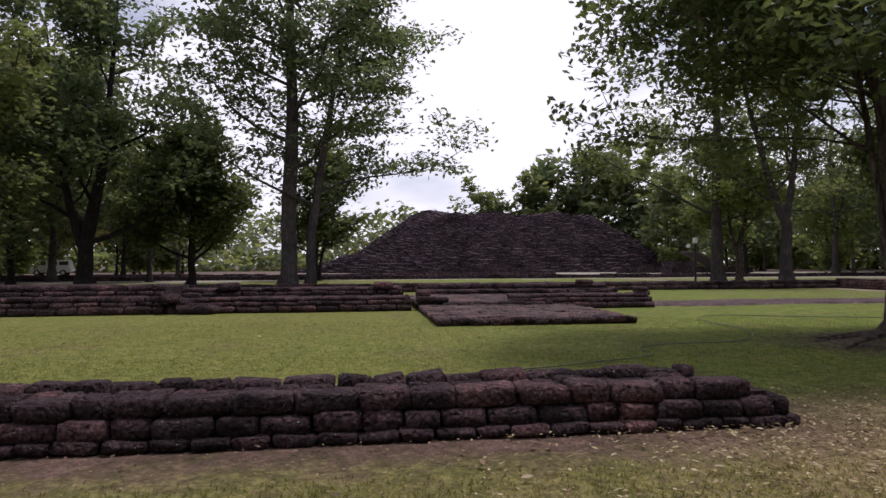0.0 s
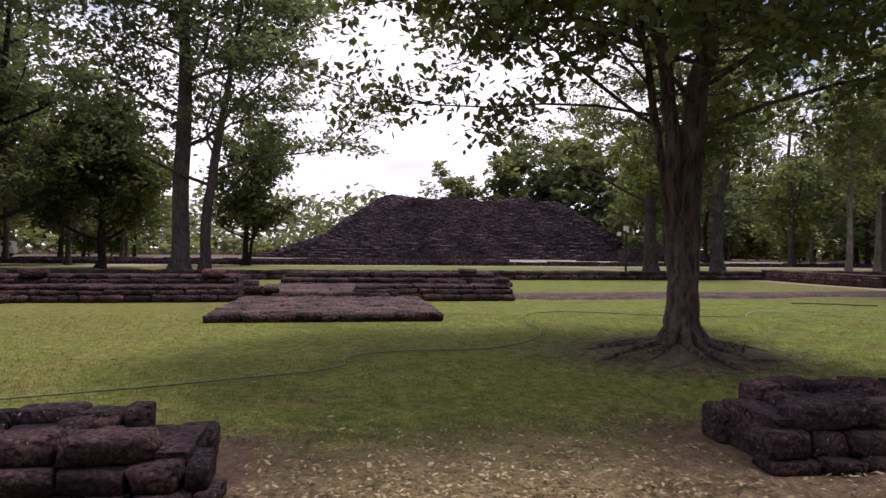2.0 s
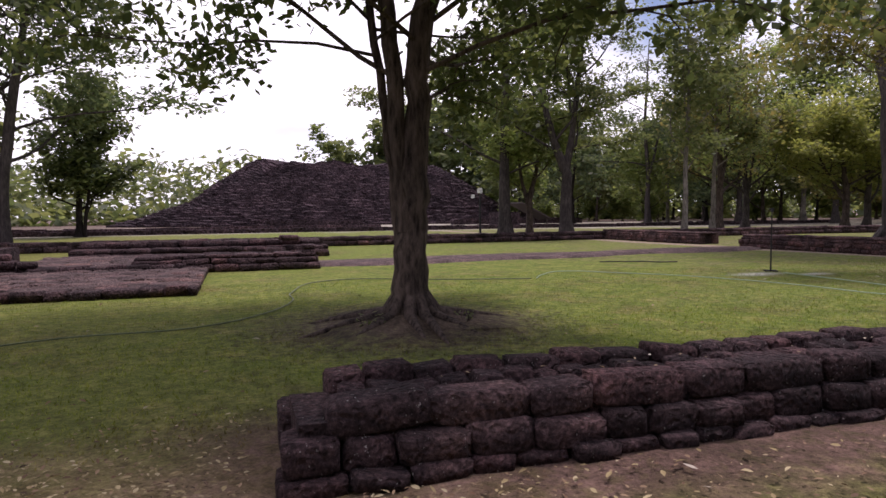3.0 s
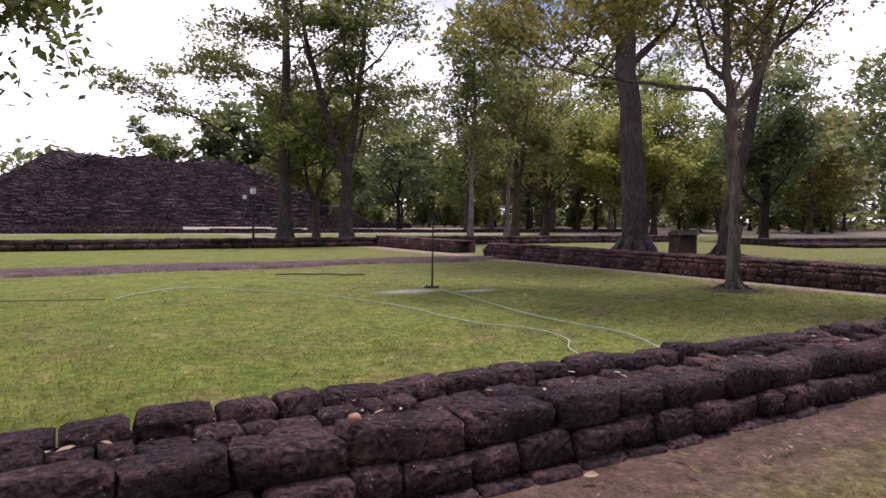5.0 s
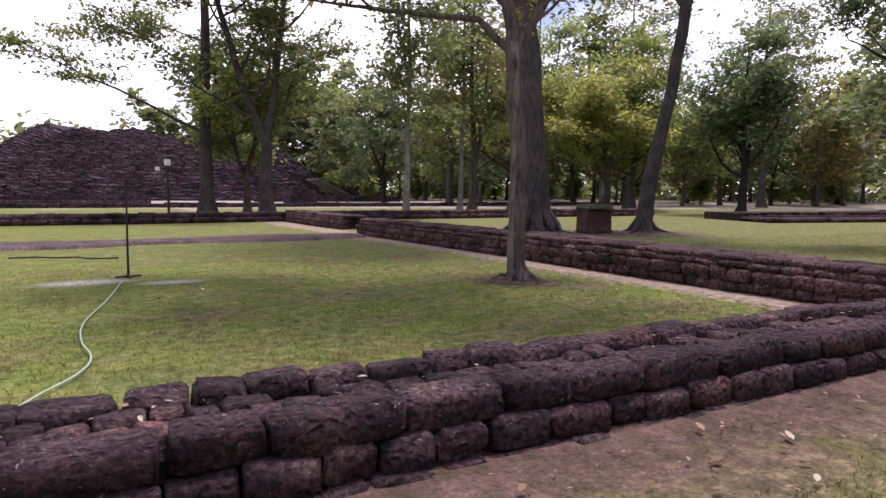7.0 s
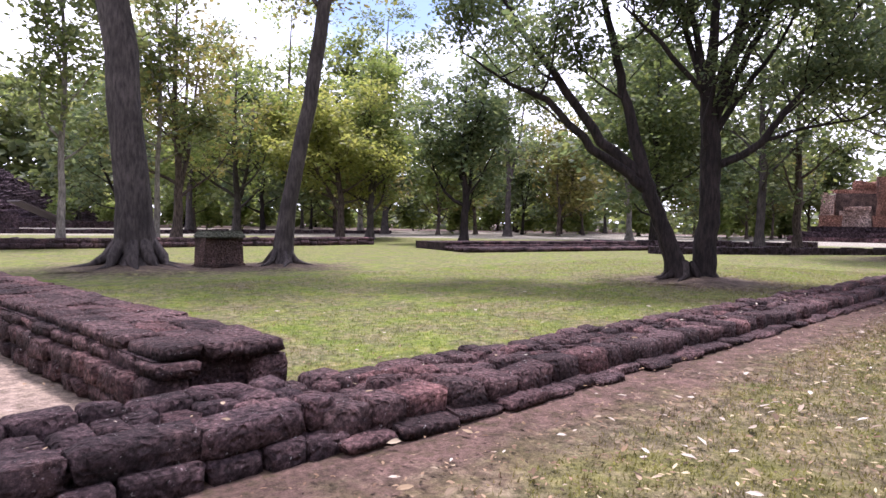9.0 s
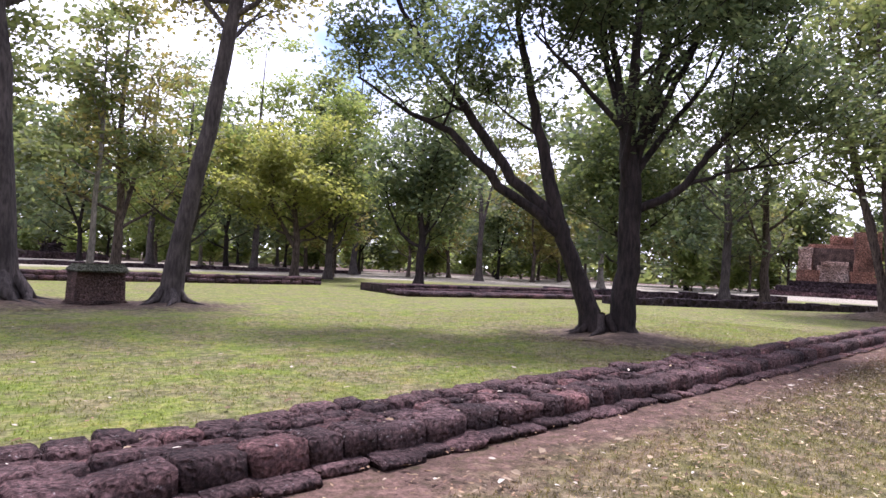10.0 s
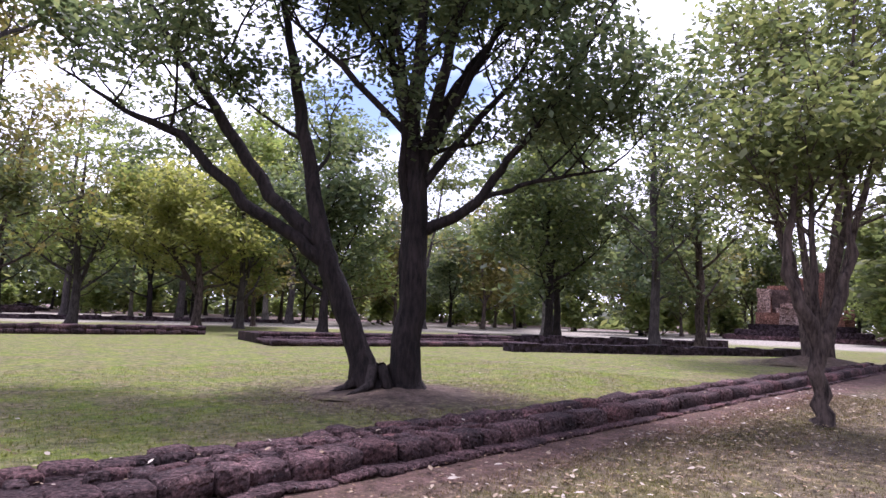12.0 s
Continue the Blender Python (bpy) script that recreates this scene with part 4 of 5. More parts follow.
def far_woods():
    """The woods that close the view all round, past counting."""
    rng = np.random.default_rng(4)
    cs = []
    for k in range(7000):
        a, r = rng.uniform(0, 2 * math.pi), rng.uniform(122, 165)
        # the woods stand higher to the east than behind the great mound's western slope
        h = 10.5 + 2.0 * math.cos(a - 0.6) + 3.0 * noise.noise((math.cos(a) * 9, math.sin(a) * 9, 1.0)) + 3.5 * noise.noise((math.cos(a) * 31, math.sin(a) * 31, 4.0))
        cs.append((8 + math.cos(a) * r, math.sin(a) * r, max(0.4, h * rng.random() ** 0.75)))
    # low leaf band added to stand in for deep shade between far trunks
    for k in range(2600):
        a, r = rng.uniform(0, 2 * math.pi), rng.uniform(112, 124)
        cs.append((8 + math.cos(a) * r, math.sin(a) * r, 3.2 * rng.random()))
    ob = new("far_woods", leaves_mesh("far_woods", cs, 95000, (2.0, 2.0, 0.9), 0.95, LEAF_MID, 9))
    tagged(ob, "dense dark woods closing the park", "woods", kind="stuff")


far_woods()

# ---- the great mound ----


def great_mound():
    thing = new("brick_mound", None)
    thing.location = (16.2, 97, 0)
    vs, fs = [], []
    seg, courses = 240, 34
    for k in range(courses):
        f = k / (courses - 1)
        z0, z1 = f * 8.4, (f + 0.93 / (courses - 1)) * 8.4
        hx = float(np.interp(f, [0, 0.12, 0.35, 0.9, 1], [32, 28, 22.5, 15.6, 14.2]))
        hy = float(np.interp(f, [0, 0.3, 1], [20, 16.5, 9.5]))
        for z in (z0, z1):
            for s in range(seg):
                a = 2 * math.pi * s / seg
                ca, sa = math.cos(a), math.sin(a)
                q = (abs(ca) ** 3.4 + abs(sa) ** 3.4) ** (-1 / 3.4)
                j = 1 + 0.022 * noise.noise((ca * 5, sa * 5, f * 4)) + 0.030 * noise.noise((ca * 26, sa * 26, k * 0.9)) + 0.014 * noise.noise((ca * 80, sa * 80, k * 7.7))
                lump = (0.55 * noise.noise((ca * 3.3, sa * 3.3, 5.0)) + 0.4 * noise.noise((ca * 14, sa * 14, 2.0)) + 0.4 * math.exp(-((ca * q + 0.95) / 0.14) ** 2)) * f ** 2
                vs.append((ca * q * hx * j, sa * q * hy * j, z + lump + 0.26 * noise.noise((ca * 40, sa * 40, k * 0.7))))
    n = courses * 2
    for k in range(n - 1):
        for s in range(seg):
            a, b = k * seg + s, k * seg + (s + 1) % seg
            fs.append((a, b, b + seg, a + seg))
    vs.append((0, 0, 8.3))
    for s in range(seg):
        fs.append(((n - 1) * seg + s, (n - 1) * seg + (s + 1) % seg, len(vs) - 1))
    mesh_ob("stepped_body", vs, fs, LATERITE_HAZY, thing)
    tagged(thing, "great dark laterite mound in worn steps", "ruin")


great_mound()

# ---- ruins round the lawn ----


def bars_wall(name, org, end, h, depth, label, seed, ln=1.0):
    """A far low wall of joined rough blocks."""
    rng = random.Random(seed)
    bm = bmesh.new()
    d = Vector((*end, 0)) - Vector((*org, 0))
    a = math.atan2(d.y, d.x)
    x = 0.0
    while x < d.length:
        lx = ln * rng.uniform(0.7, 1.4)
        p = Vector((*org, 0)) + d.normalized() * (x + lx / 2)
        hh = h * rng.uniform(0.82, 1.12)
        m = Matrix.Translation((p.x, p.y, hh / 2 - 0.03)) @ Euler((0, 0, a + rng.gauss(0, 0.02))).to_matrix().to_4x4() @ Matrix.Diagonal((lx, depth * rng.uniform(0.9, 1.1), hh, 1))
        bmesh.ops.create_cube(bm, size=1, matrix=m)
        x += lx
    me = bpy.data.meshes.new(name)
    bm.to_mesh(me)
    bm.free()
    me.materials.append(LATERITE_HAZY)
    return tagged(new(name, me), label, "wall", kind="structure")


bars_wall("wall_9", (-70, 46), (56, 45.5), 0.34, 0.8, "far low laterite wall on pale sand", 91)
bars_wall("wall_10", (-60, 58), (12, 58), 0.3, 0.8, "far low laterite wall before the mound", 92)
bars_wall("wall_11", (3, 70), (13, 70), 0.75, 1.2, "low terrace edge at the foot of the mound", 93)
bars_wall("wall_12", (24, 68), (40, 68), 0.7, 1.2, "low terrace edge beside the mound", 94)
bars_wall("wall_13", (41.0, 10.2), (53.5, 3.2), 0.34, 0.8, "low laterite wall at the lawn's edge", 95, 0.6)
bars_wall("wall_14", (45, 16.0), (58, 9.0), 0.4, 0.8, "second low laterite wall at the lawn's edge", 96, 0.6)


def tiers(name, org, end, steps, label, seed, ln=0.4, depth_all=3.0):
    """A stepped plinth seen from its long side. steps: (inset, z, height, depth of the blocks)."""
    rng = random.Random(seed)
    d = Vector(end) - Vector(org)
    length = d.length
    last = steps[-1]
    par = core_box(name, org, d, 0.1, length - 0.1, last[0] + 0.12, depth_all, lambda x: last[1] + last[2] * 0.55, label)
    for inset, z, hgt, dep in steps:
        x = min(inset, 0.6) * 0.3
        while x < length - min(inset, 0.6) * 0.3:
            lx = min(ln * rng.uniform(0.7, 1.5), length - min(inset, 0.6) * 0.3 - x + 0.05)
            y = inset
            while y < inset + dep - 0.1:
                w = min(0.36, inset + dep - y)
                block_at(rng, par, org, d, x + lx / 2, y + w / 2 + rng.gauss(0, 0.012), z + hgt / 2 + rng.gauss(0, 0.006), lx * 0.97, w, hgt * rng.uniform(0.95, 1.1), False, 1.2)
                y += 0.36
            x += lx
    return par


tiers("plinth_1", (-10.9, 11.75), (-4.95, 11.75), [(0.0, 0.0, 0.15, 0.34), (0.05, 0.14, 0.12, 0.34), (0.12, 0.25, 0.11, 1.08), (0.95, 0.34, 0.13, 0.34), (1.02, 0.46, 0.11, 0.72)],
      "long stepped laterite plinth with moulded courses", 51)
tiers("plinth_2", (-28.0, 11.5), (-10.95, 11.6), [(0.0, 0.0, 0.17, 0.34), (0.04, 0.16, 0.13, 0.34), (0.10, 0.28, 0.14, 0.72), (0.5, 0.41, 0.13, 0.34), (0.58, 0.53, 0.16, 0.72)],
      "taller stepped laterite plinth breaking off in rubble", 52, 0.45)
rb = random.Random(53)


def loose_block(x, y, z, lx, ly, lz, label, turn=0.0):
    ob = new("stone_block", rb.choice(BLOCKS))
    ob.matrix_basis = Matrix.Translation((x, y, z + lz / 2)) @ Euler((rb.gauss(0, 0.03), rb.gauss(0, 0.03), turn)).to_matrix().to_4x4() @ Matrix.Diagonal((lx, ly, lz, 1))
    return tagged(ob, label, "stone block")


for k in range(16):
    f = k / 15
    loose_block(-10.9 + 1.1 * rb.random(), 11.55 + rb.random() * 1.6, rb.choice((0, 0, 0.12, 0.3)) * (1 - 0.2 * f), 0.45 * rb.uniform(0.7, 1.3), 0.36, 0.2 * rb.uniform(0.8, 1.3),
                "tumbled laterite block at the plinth's broken end", rb.uniform(-0.6, 0.6))
loose_block(-9.6, 12.8, 0.51, 0.55, 0.4, 0.2, "single laterite block standing on the plinth")
loose_block(-5.6, 12.9, 0.51, 0.5, 0.4, 0.2, "single laterite block standing on the plinth")


def paved(name, x0, x1, y0, y1, h, label, seed, size=0.33):
    """A platform: kerb blocks round a top of worn paving blocks."""
    rng = random.Random(seed)
    par = core_box(name, (x0, y0), (1, 0), 0.08, x1 - x0 - 0.08, 0.08, y1 - y0 - 0.08, lambda x: h - 0.05, label)
    y = y0
    while y < y1 - 0.1:
        w = min(size * rng.uniform(0.85, 1.1), y1 - y)
        x = x0
        while x < x1 - 0.08:
            lx = min(size * rng.uniform(0.75, 1.5), x1 - x)
            edge = x == x0 or y == y0 or x + lx > x1 - 0.1
            hh = (h if edge else 0.12) * rng.uniform(0.92, 1.12)
            block_at(rng, par, (0, 0), (1, 0), x + lx / 2, y + w / 2, h - hh / 2 + rng.gauss(0, 0.008), lx * 0.98, w * 0.98, hh, y > y0 + 0.01, 1.6)
            x += lx
        y += w
    return par


paved("platform_1", -4.75, -0.75, 7.65, 11.75, 0.13, "low paved platform of worn reddish laterite", 54)
paved("platform_2", -4.75, -1.2, 11.78, 15.9, 0.20, "raised paved platform behind the lower one", 55, 0.4)
tiers("plinth_3", (-2.3, 11.85), (1.6, 11.85), [(0.0, 0.0, 0.15, 0.36), (0.1, 0.14, 0.13, 0.36), (0.22, 0.26, 0.1, 0.72)], "low stepped plinth flanking the platform", 56, 0.42, 0.9)
tiers("plinth_4", (-4.4, 16.2), (2.4, 16.2), [(0.0, 0.0, 0.2, 0.36), (0.06, 0.19, 0.14, 0.72), (0.6, 0.32, 0.18, 0.72)], "broken plinth closing the back of the platform", 57, 0.5, 1.2)
for k, (bx, by, bz, bl, bw, bh) in enumerate(((1.45, 12.3, 0.3, 0.4, 0.36, 0.13), (1.42, 12.3, 0.41, 0.3, 0.3, 0.13), (-4.55, 11.95, 0.2, 0.42, 0.36, 0.16), (-4.6, 12.0, 0.34, 0.36, 0.32, 0.14),
                                              (-4.15, 11.95, 0.2, 0.36, 0.34, 0.13), (1.3, 16.4, 0.48, 0.5, 0.4, 0.16), (0.9, 15.9, 0.0, 0.5, 0.4, 0.3))):
    loose_block(bx, by, bz, bl, bw, bh, "laterite block stacked at a corner of the ruin", 0.05 * k)
# the two-tiered platform on the east lawn
tiers("plinth_5", (33.9, 14.6), (45.2, 11.7), [(0.0, 0.0, 0.17, 1.8), (1.5, 0.1, 0.16, 0.36), (1.62, 0.25, 0.14, 0.72)], "wide low two-tiered laterite platform on the lawn", 58, 0.5, 4.5)


def brown_path():
    rng = random.Random(12)
    xs = np.linspace(1.5, 15.6, 30)
    vs, fs = [], []
    for x in xs:
        a = 0.18 * math.sin(x * 1.3) + rng.uniform(-0.07, 0.07)
        b = 0.15 * math.sin(x * 0.9 + 2) + rng.uniform(-0.07, 0.07)
        y0, y1 = 12.15 + 0.06 * (x - 1.5), 14.25 + 0.03 * (x - 1.5)
        for y, z in ((y0 + a, -0.03), (y0 + 0.15 + a, 0.045), ((y0 + y1) / 2, 0.06), (y1 - 0.15 + b, 0.04), (y1 + b, -0.03)):
            vs.append((x, y, z))
    for k in range(len(xs) - 1):
        for j in range(4):
            i = 5 * k + j
            fs.append((i, i + 5, i + 6, i + 1))
    tagged(mesh_ob("brick_path", vs, fs, LATERITE_TOP, smooth=True), "low worn causeway of brown laterite rubble", "path", kind="structure")


brown_path()

# ---- things on the lawn ----
IRON = plain("dark_iron", (0.03, 0.028, 0.03), 0.6, 0.3)
WHITE = plain("white_paint", (0.78, 0.78, 0.76), 0.5, 0.0, 0.08)
HOSE_DARK = plain("dark_hose", (0.12, 0.145, 0.075), 0.6, 0.0, 0.3)
HOSE = plain("green_hose", (0.33, 0.44, 0.32), 0.45, 0.0, 0.15)
STELE = laterite("weathered_sandstone", (0.035, 0.024, 0.021), (0.10, 0.066, 0.056), (0.16, 0.10, 0.085), speck=0.5, scale=1.0)
STELE_TOP = laterite("weathered_cap_stone", (0.06, 0.065, 0.045), (0.15, 0.155, 0.11), (0.20, 0.19, 0.145), speck=0.6, scale=1.0)
BRICK = laterite("ruin_brick", (0.10, 0.055, 0.043), (0.25, 0.125, 0.09), (0.36, 0.20, 0.155), speck=0.2, scale=0.3)
PLASTER = laterite("old_plaster", (0.20, 0.13, 0.105), (0.36, 0.26, 0.22), (0.45, 0.37, 0.33), speck=0.2, scale=0.25)
GLASS = plain("dark_glass", (0.03, 0.035, 0.04), 0.08)
RUBBER = plain("rubber", (0.02, 0.02, 0.02), 0.8)
TIMBER = plain("grey_timber", (0.07, 0.055, 0.05), 0.8, 0, 0.3)


def cyl(bm, p, q, r0, r1, sides=10):
    p, q = Vector(p), Vector(q)
    m = Matrix.Translation((p + q) / 2) @ (q - p).to_track_quat("Z", "Y").to_matrix().to_4x4()
    bmesh.ops.create_cone(bm, cap_ends=True, segments=sides, radius1=r0, radius2=r1, depth=(q - p).length, matrix=m)
    return bm


def box(bm, c, s, rz=0.0, bevel=0.0):
    r = bmesh.ops.create_cube(bm, size=1, matrix=Matrix.Translation(c) @ Euler((0, 0, rz)).to_matrix().to_4x4() @ Matrix.Diagonal((*s, 1)))
    if bevel:
        es = list({e for v in r["verts"] for e in v.link_edges})
        bmesh.ops.bevel(bm, geom=es, offset=bevel, segments=2, affect="EDGES")
    return bm


def hose(points, label, r=0.0075, material=None):
    cu = bpy.data.curves.new("garden_hose", "CURVE")
    cu.dimensions, cu.bevel_depth, cu.bevel_resolution = "3D", r, 2
    sp = cu.splines.new("BEZIER")
    sp.bezier_points.add(len(points) - 1)
    for bp, (x, y) in zip(sp.bezier_points, points):
        bp.co = (x, y, 0.018)
        bp.handle_left_type = bp.handle_right_type = "AUTO"
    cu.materials.append(material or HOSE)
    tagged(new("garden_hose", cu), label, "hose")


hose([(9.74, 6.8), (9.55, 5.2), (9.36, 3.9), (9.37, 3.2), (9.44, 2.6), (9.38, 2.25), (9.15, 1.75), (8.9, 0.9)], "pale green garden hose snaking from the sprinkler")
hose([(5.0, 7.75), (5.4, 8.3), (6.1, 8.8), (6.9, 8.05), (7.57, 7.2), (8.05, 6.1), (8.28, 5.2), (8.42, 3.7), (8.72, 3.1), (8.68, 2.5), (8.35, 2.05), (8.1, 0.9)], "pale green garden hose lying across the lawn")
hose([(-6.8, 1.7), (-4.8, 2.36), (-3.5, 2.85), (-2.45, 3.45), (-2.4, 3.95), (-1.9, 4.3), (-0.6, 4.5), (0.1, 5.2), (0.55, 6.3), (0.6, 7.2), (1.5, 8.9), (3.4, 8.2), (4.9, 7.74)], "thin dark green hose lying in the grass", 0.009, HOSE_DARK)


hose([(8.1, 10.62), (8.5, 10.6), (8.8, 10.38), (9.15, 10.3), (9.3, 10.02), (9.75, 9.9)], "short length of dark pipe sunk in the lawn", 0.014, IRON)


def sprinkler():
    t = new("sprinkler", None)
    t.location = (9.82, 7.2, 0)
    part("pole", cyl(bmesh.new(), (0, 0, 0), (0.01, 0, 1.18), 0.017, 0.010), IRON, t)
    part("head", cyl(cyl(bmesh.new(), (0.01, 0, 1.17), (0.01, 0, 1.25), 0.03, 0.018), (-0.06, 0, 1.23), (0.07, 0, 1.23), 0.012, 0.012), IRON, t, "small iron sprinkler head")
    part("foot", cyl(cyl(bmesh.new(), (-0.16, -0.03, 0.02), (0.16, 0.04, 0.02), 0.014, 0.014), (0.03, -0.15, 0.02), (-0.03, 0.15, 0.02), 0.014, 0.014), IRON, t)
    tagged(t, "thin dark iron sprinkler pole on a crossed foot", "sprinkler")


sprinkler()


def lamp_post():
    t = new("spotlight_post", None)
    t.location = (12.15, 28.8, 0)
    part("post", cyl(bmesh.new(), (0, 0, 0), (0, 0, 2.2), 0.06, 0.05), IRON, t)
    part("arm", cyl(bmesh.new(), (-0.35, 0, 2.12), (0.15, 0, 2.2), 0.03, 0.03), IRON, t)
    part("lamp_head", box(bmesh.new(), (0.0, 0, 2.42), (0.24, 0.2, 0.28), 0.3, 0.03), WHITE, t, "white box-shaped spotlight")
    part("lamp_head", box(bmesh.new(), (-0.4, 0, 2.12), (0.2, 0.18, 0.2), -0.3, 0.03), WHITE, t, "smaller white spotlight")
    tagged(t, "dark post with two white spotlights", "lamp")


lamp_post()


def stele():
    """A squat stone pedestal with a sunken panel and an overhanging hipped cap."""
    t = new("stone_pedestal", None)
    t.matrix_basis = pose(22.3, 12.15, 0, 0, 0, 10)
    bm = bmesh.new()
    bmesh.ops.create_cube(bm, size=1, matrix=Matrix.Translation((0, 0, 0.36)) @ Matrix.Diagonal((1.06, 0.42, 0.74, 1)))
    front = [f for f in bm.faces if f.normal.y < -0.9]
    bmesh.ops.inset_region(bm, faces=front, thickness=0.11, depth=-0.08)
    for v in bm.verts:
        v.co.x *= 1.04 - 0.07 * v.co.z
        v.co += Vector((noise.noise(v.co * 4), noise.noise(v.co * 4 + Vector((5, 0, 0))), 0)) * 0.03
    part("body", bm, STELE, t)
    bm = box(bmesh.new(), (0.02, 0, 0.80), (1.18, 0.54, 0.17), 0.02, 0.03)
    for v in bm.verts:
        if v.co.z > 0.8:
            v.co.x *= 0.86
            v.co.y *= 0.82
        v.co.z += 0.03 * noise.noise(v.co * 5)
    part("cap", bm, STELE_TOP, t, "mossy overhanging cap stone")
    part("base", box(bmesh.new(), (0, 0, 0.03), (1.2, 0.54, 0.1), -0.02, 0.03), STELE, t)
    tagged(t, "squat weathered stone pedestal between two trees", "pedestal")


stele()


def ruined_shrine():
    """Brick piers with remains of plaster round a walled-up niche, on terraces."""
    t = new("ruined_shrine", None)
    t.matrix_basis = pose(91.3, 13.0, -0.2, 0, 0, -74) @ Matrix.Scale(0.76, 4)
    for k, (w, z, h) in enumerate(((17, 0, 0.8), (14.5, 0.8, 0.7), (11.5, 1.5, 0.7))):
        part("terrace", box(bmesh.new(), (0, 0, z + h / 2), (w, w, h), 0, 0.1), LATERITE_HAZY, t)

    def worn(c, s, amp, fr):
        bm = box(bmesh.new(), c, s)
        bmesh.ops.subdivide_edges(bm, edges=bm.edges[:], cuts=5, use_grid_fill=True)
        for v in bm.verts:
            v.co += Vector((noise.noise(v.co * fr), noise.noise(v.co * fr + Vector((9, 1, 0))), 0.6 * noise.noise(v.co * fr + Vector((0, 7, 3))))) * amp
        return bm
    part("tower", worn((0.6, 0.8, 4.6), (8.0, 4.6, 5.0), 0.55, 0.55), BRICK, t, "worn brick tower stump")
    part("tower_top", worn((1.4, 0.6, 7.4), (4.6, 3.4, 1.6), 0.6, 0.6), BRICK, t, "broken top of the brick tower")
    part("pier", worn((-3.9, -2.7, 4.3), (1.5, 1.6, 4.6), 0.35, 0.8), PLASTER, t, "leaning pier still in pale plaster")
    part("pier_foot", worn((-3.6, -3.1, 2.9), (2.6, 1.8, 1.5), 0.2, 0.8), BRICK, t)
    part("pier", worn((2.9, -2.9, 5.4), (2.7, 1.8, 6.6), 0.3, 0.8), BRICK, t, "tall broad pier of bare orange brick")
    part("pier_foot", worn((2.9, -3.4, 2.9), (3.6, 1.7, 1.5), 0.14, 0.8), BRICK, t)
    part("niche_wall", worn((-0.7, -1.7, 4.4), (4.6, 0.7, 4.4), 0.2, 0.7), STELE, t, "dark back wall of the niche")
    part("niche_ledge", worn((-0.6, -2.6, 4.6), (3.0, 1.2, 0.45), 0.14, 1.0), PLASTER, t, "plastered ledge across the niche")
    part("niche_panel", worn((-0.8, -2.6, 3.2), (3.6, 1.2, 2.2), 0.25, 0.8), PLASTER, t, "patchy pale plaster below the ledge")
    part("stub", worn((5.2, -2.9, 3.2), (1.0, 1.3, 2.0), 0.25, 0.9), BRICK, t)
    tagged(t, "ruined brick shrine with patches of plaster on terraces", "ruin")


ruined_shrine()


def shelter():
    t = new("brick_shelter", None)
    t.matrix_basis = pose(27.5, 57.5, 0, 0, 0, 10)
    part("wall", box(bmesh.new(), (-1.6, 0, 0.7), (2.6, 2.0, 1.4), 0, 0.08), LATERITE_HAZY, t)
    bm = box(bmesh.new(), (0, 0, 0), (4.2, 2.6, 0.14), 0, 0.03)
    bm.transform(pose(1.6, 0, 1.45, 0, 24, 0))
    part("roof", bm, TIMBER, t, "sloping grey timber roof")
    for s in (-1, 1):
        part("prop", cyl(bmesh.new(), (2.9, s * 1.1, 0), (2.9, s * 1.1, 0.9), 0.08, 0.07), TIMBER, t)
    tagged(t, "small brick ruin under a sloping timber roof", "shelter")


shelter()


def van():
    t = new("white_van", None)
    t.matrix_basis = pose(-42, 75.5, 0, 0, 0, 8)
    bm = box(bmesh.new(), (0, 0, 0.75), (4.3, 1.7, 0.8), 0, 0.12)
    part("body", bm, WHITE, t)
    part("cabin", box(bmesh.new(), (0.2, 0, 1.42), (3.6, 1.6, 0.7), 0, 0.14), WHITE, t)
    for k, x in enumerate((-0.95, 0.25, 1.4)):
        part("window", box(bmesh.new(), (x, -0.81, 1.42), (0.95, 0.03, 0.42), 0, 0.01), GLASS, t, "dark side window")
    for x in (-1.35, 1.35):
        for s in (-1, 1):
            w = part("wheel", cyl(bmesh.new(), (x, s * 0.72, 0.33), (x, s * 0.9, 0.33), 0.33, 0.33, 16), RUBBER, t)
            part("rim", cyl(bmesh.new(), (x, s * 0.88, 0.33), (x, s * 0.91, 0.33), 0.18, 0.18, 12), WHITE, w)
    tagged(t, "white van parked under the far trees", "van")


van()


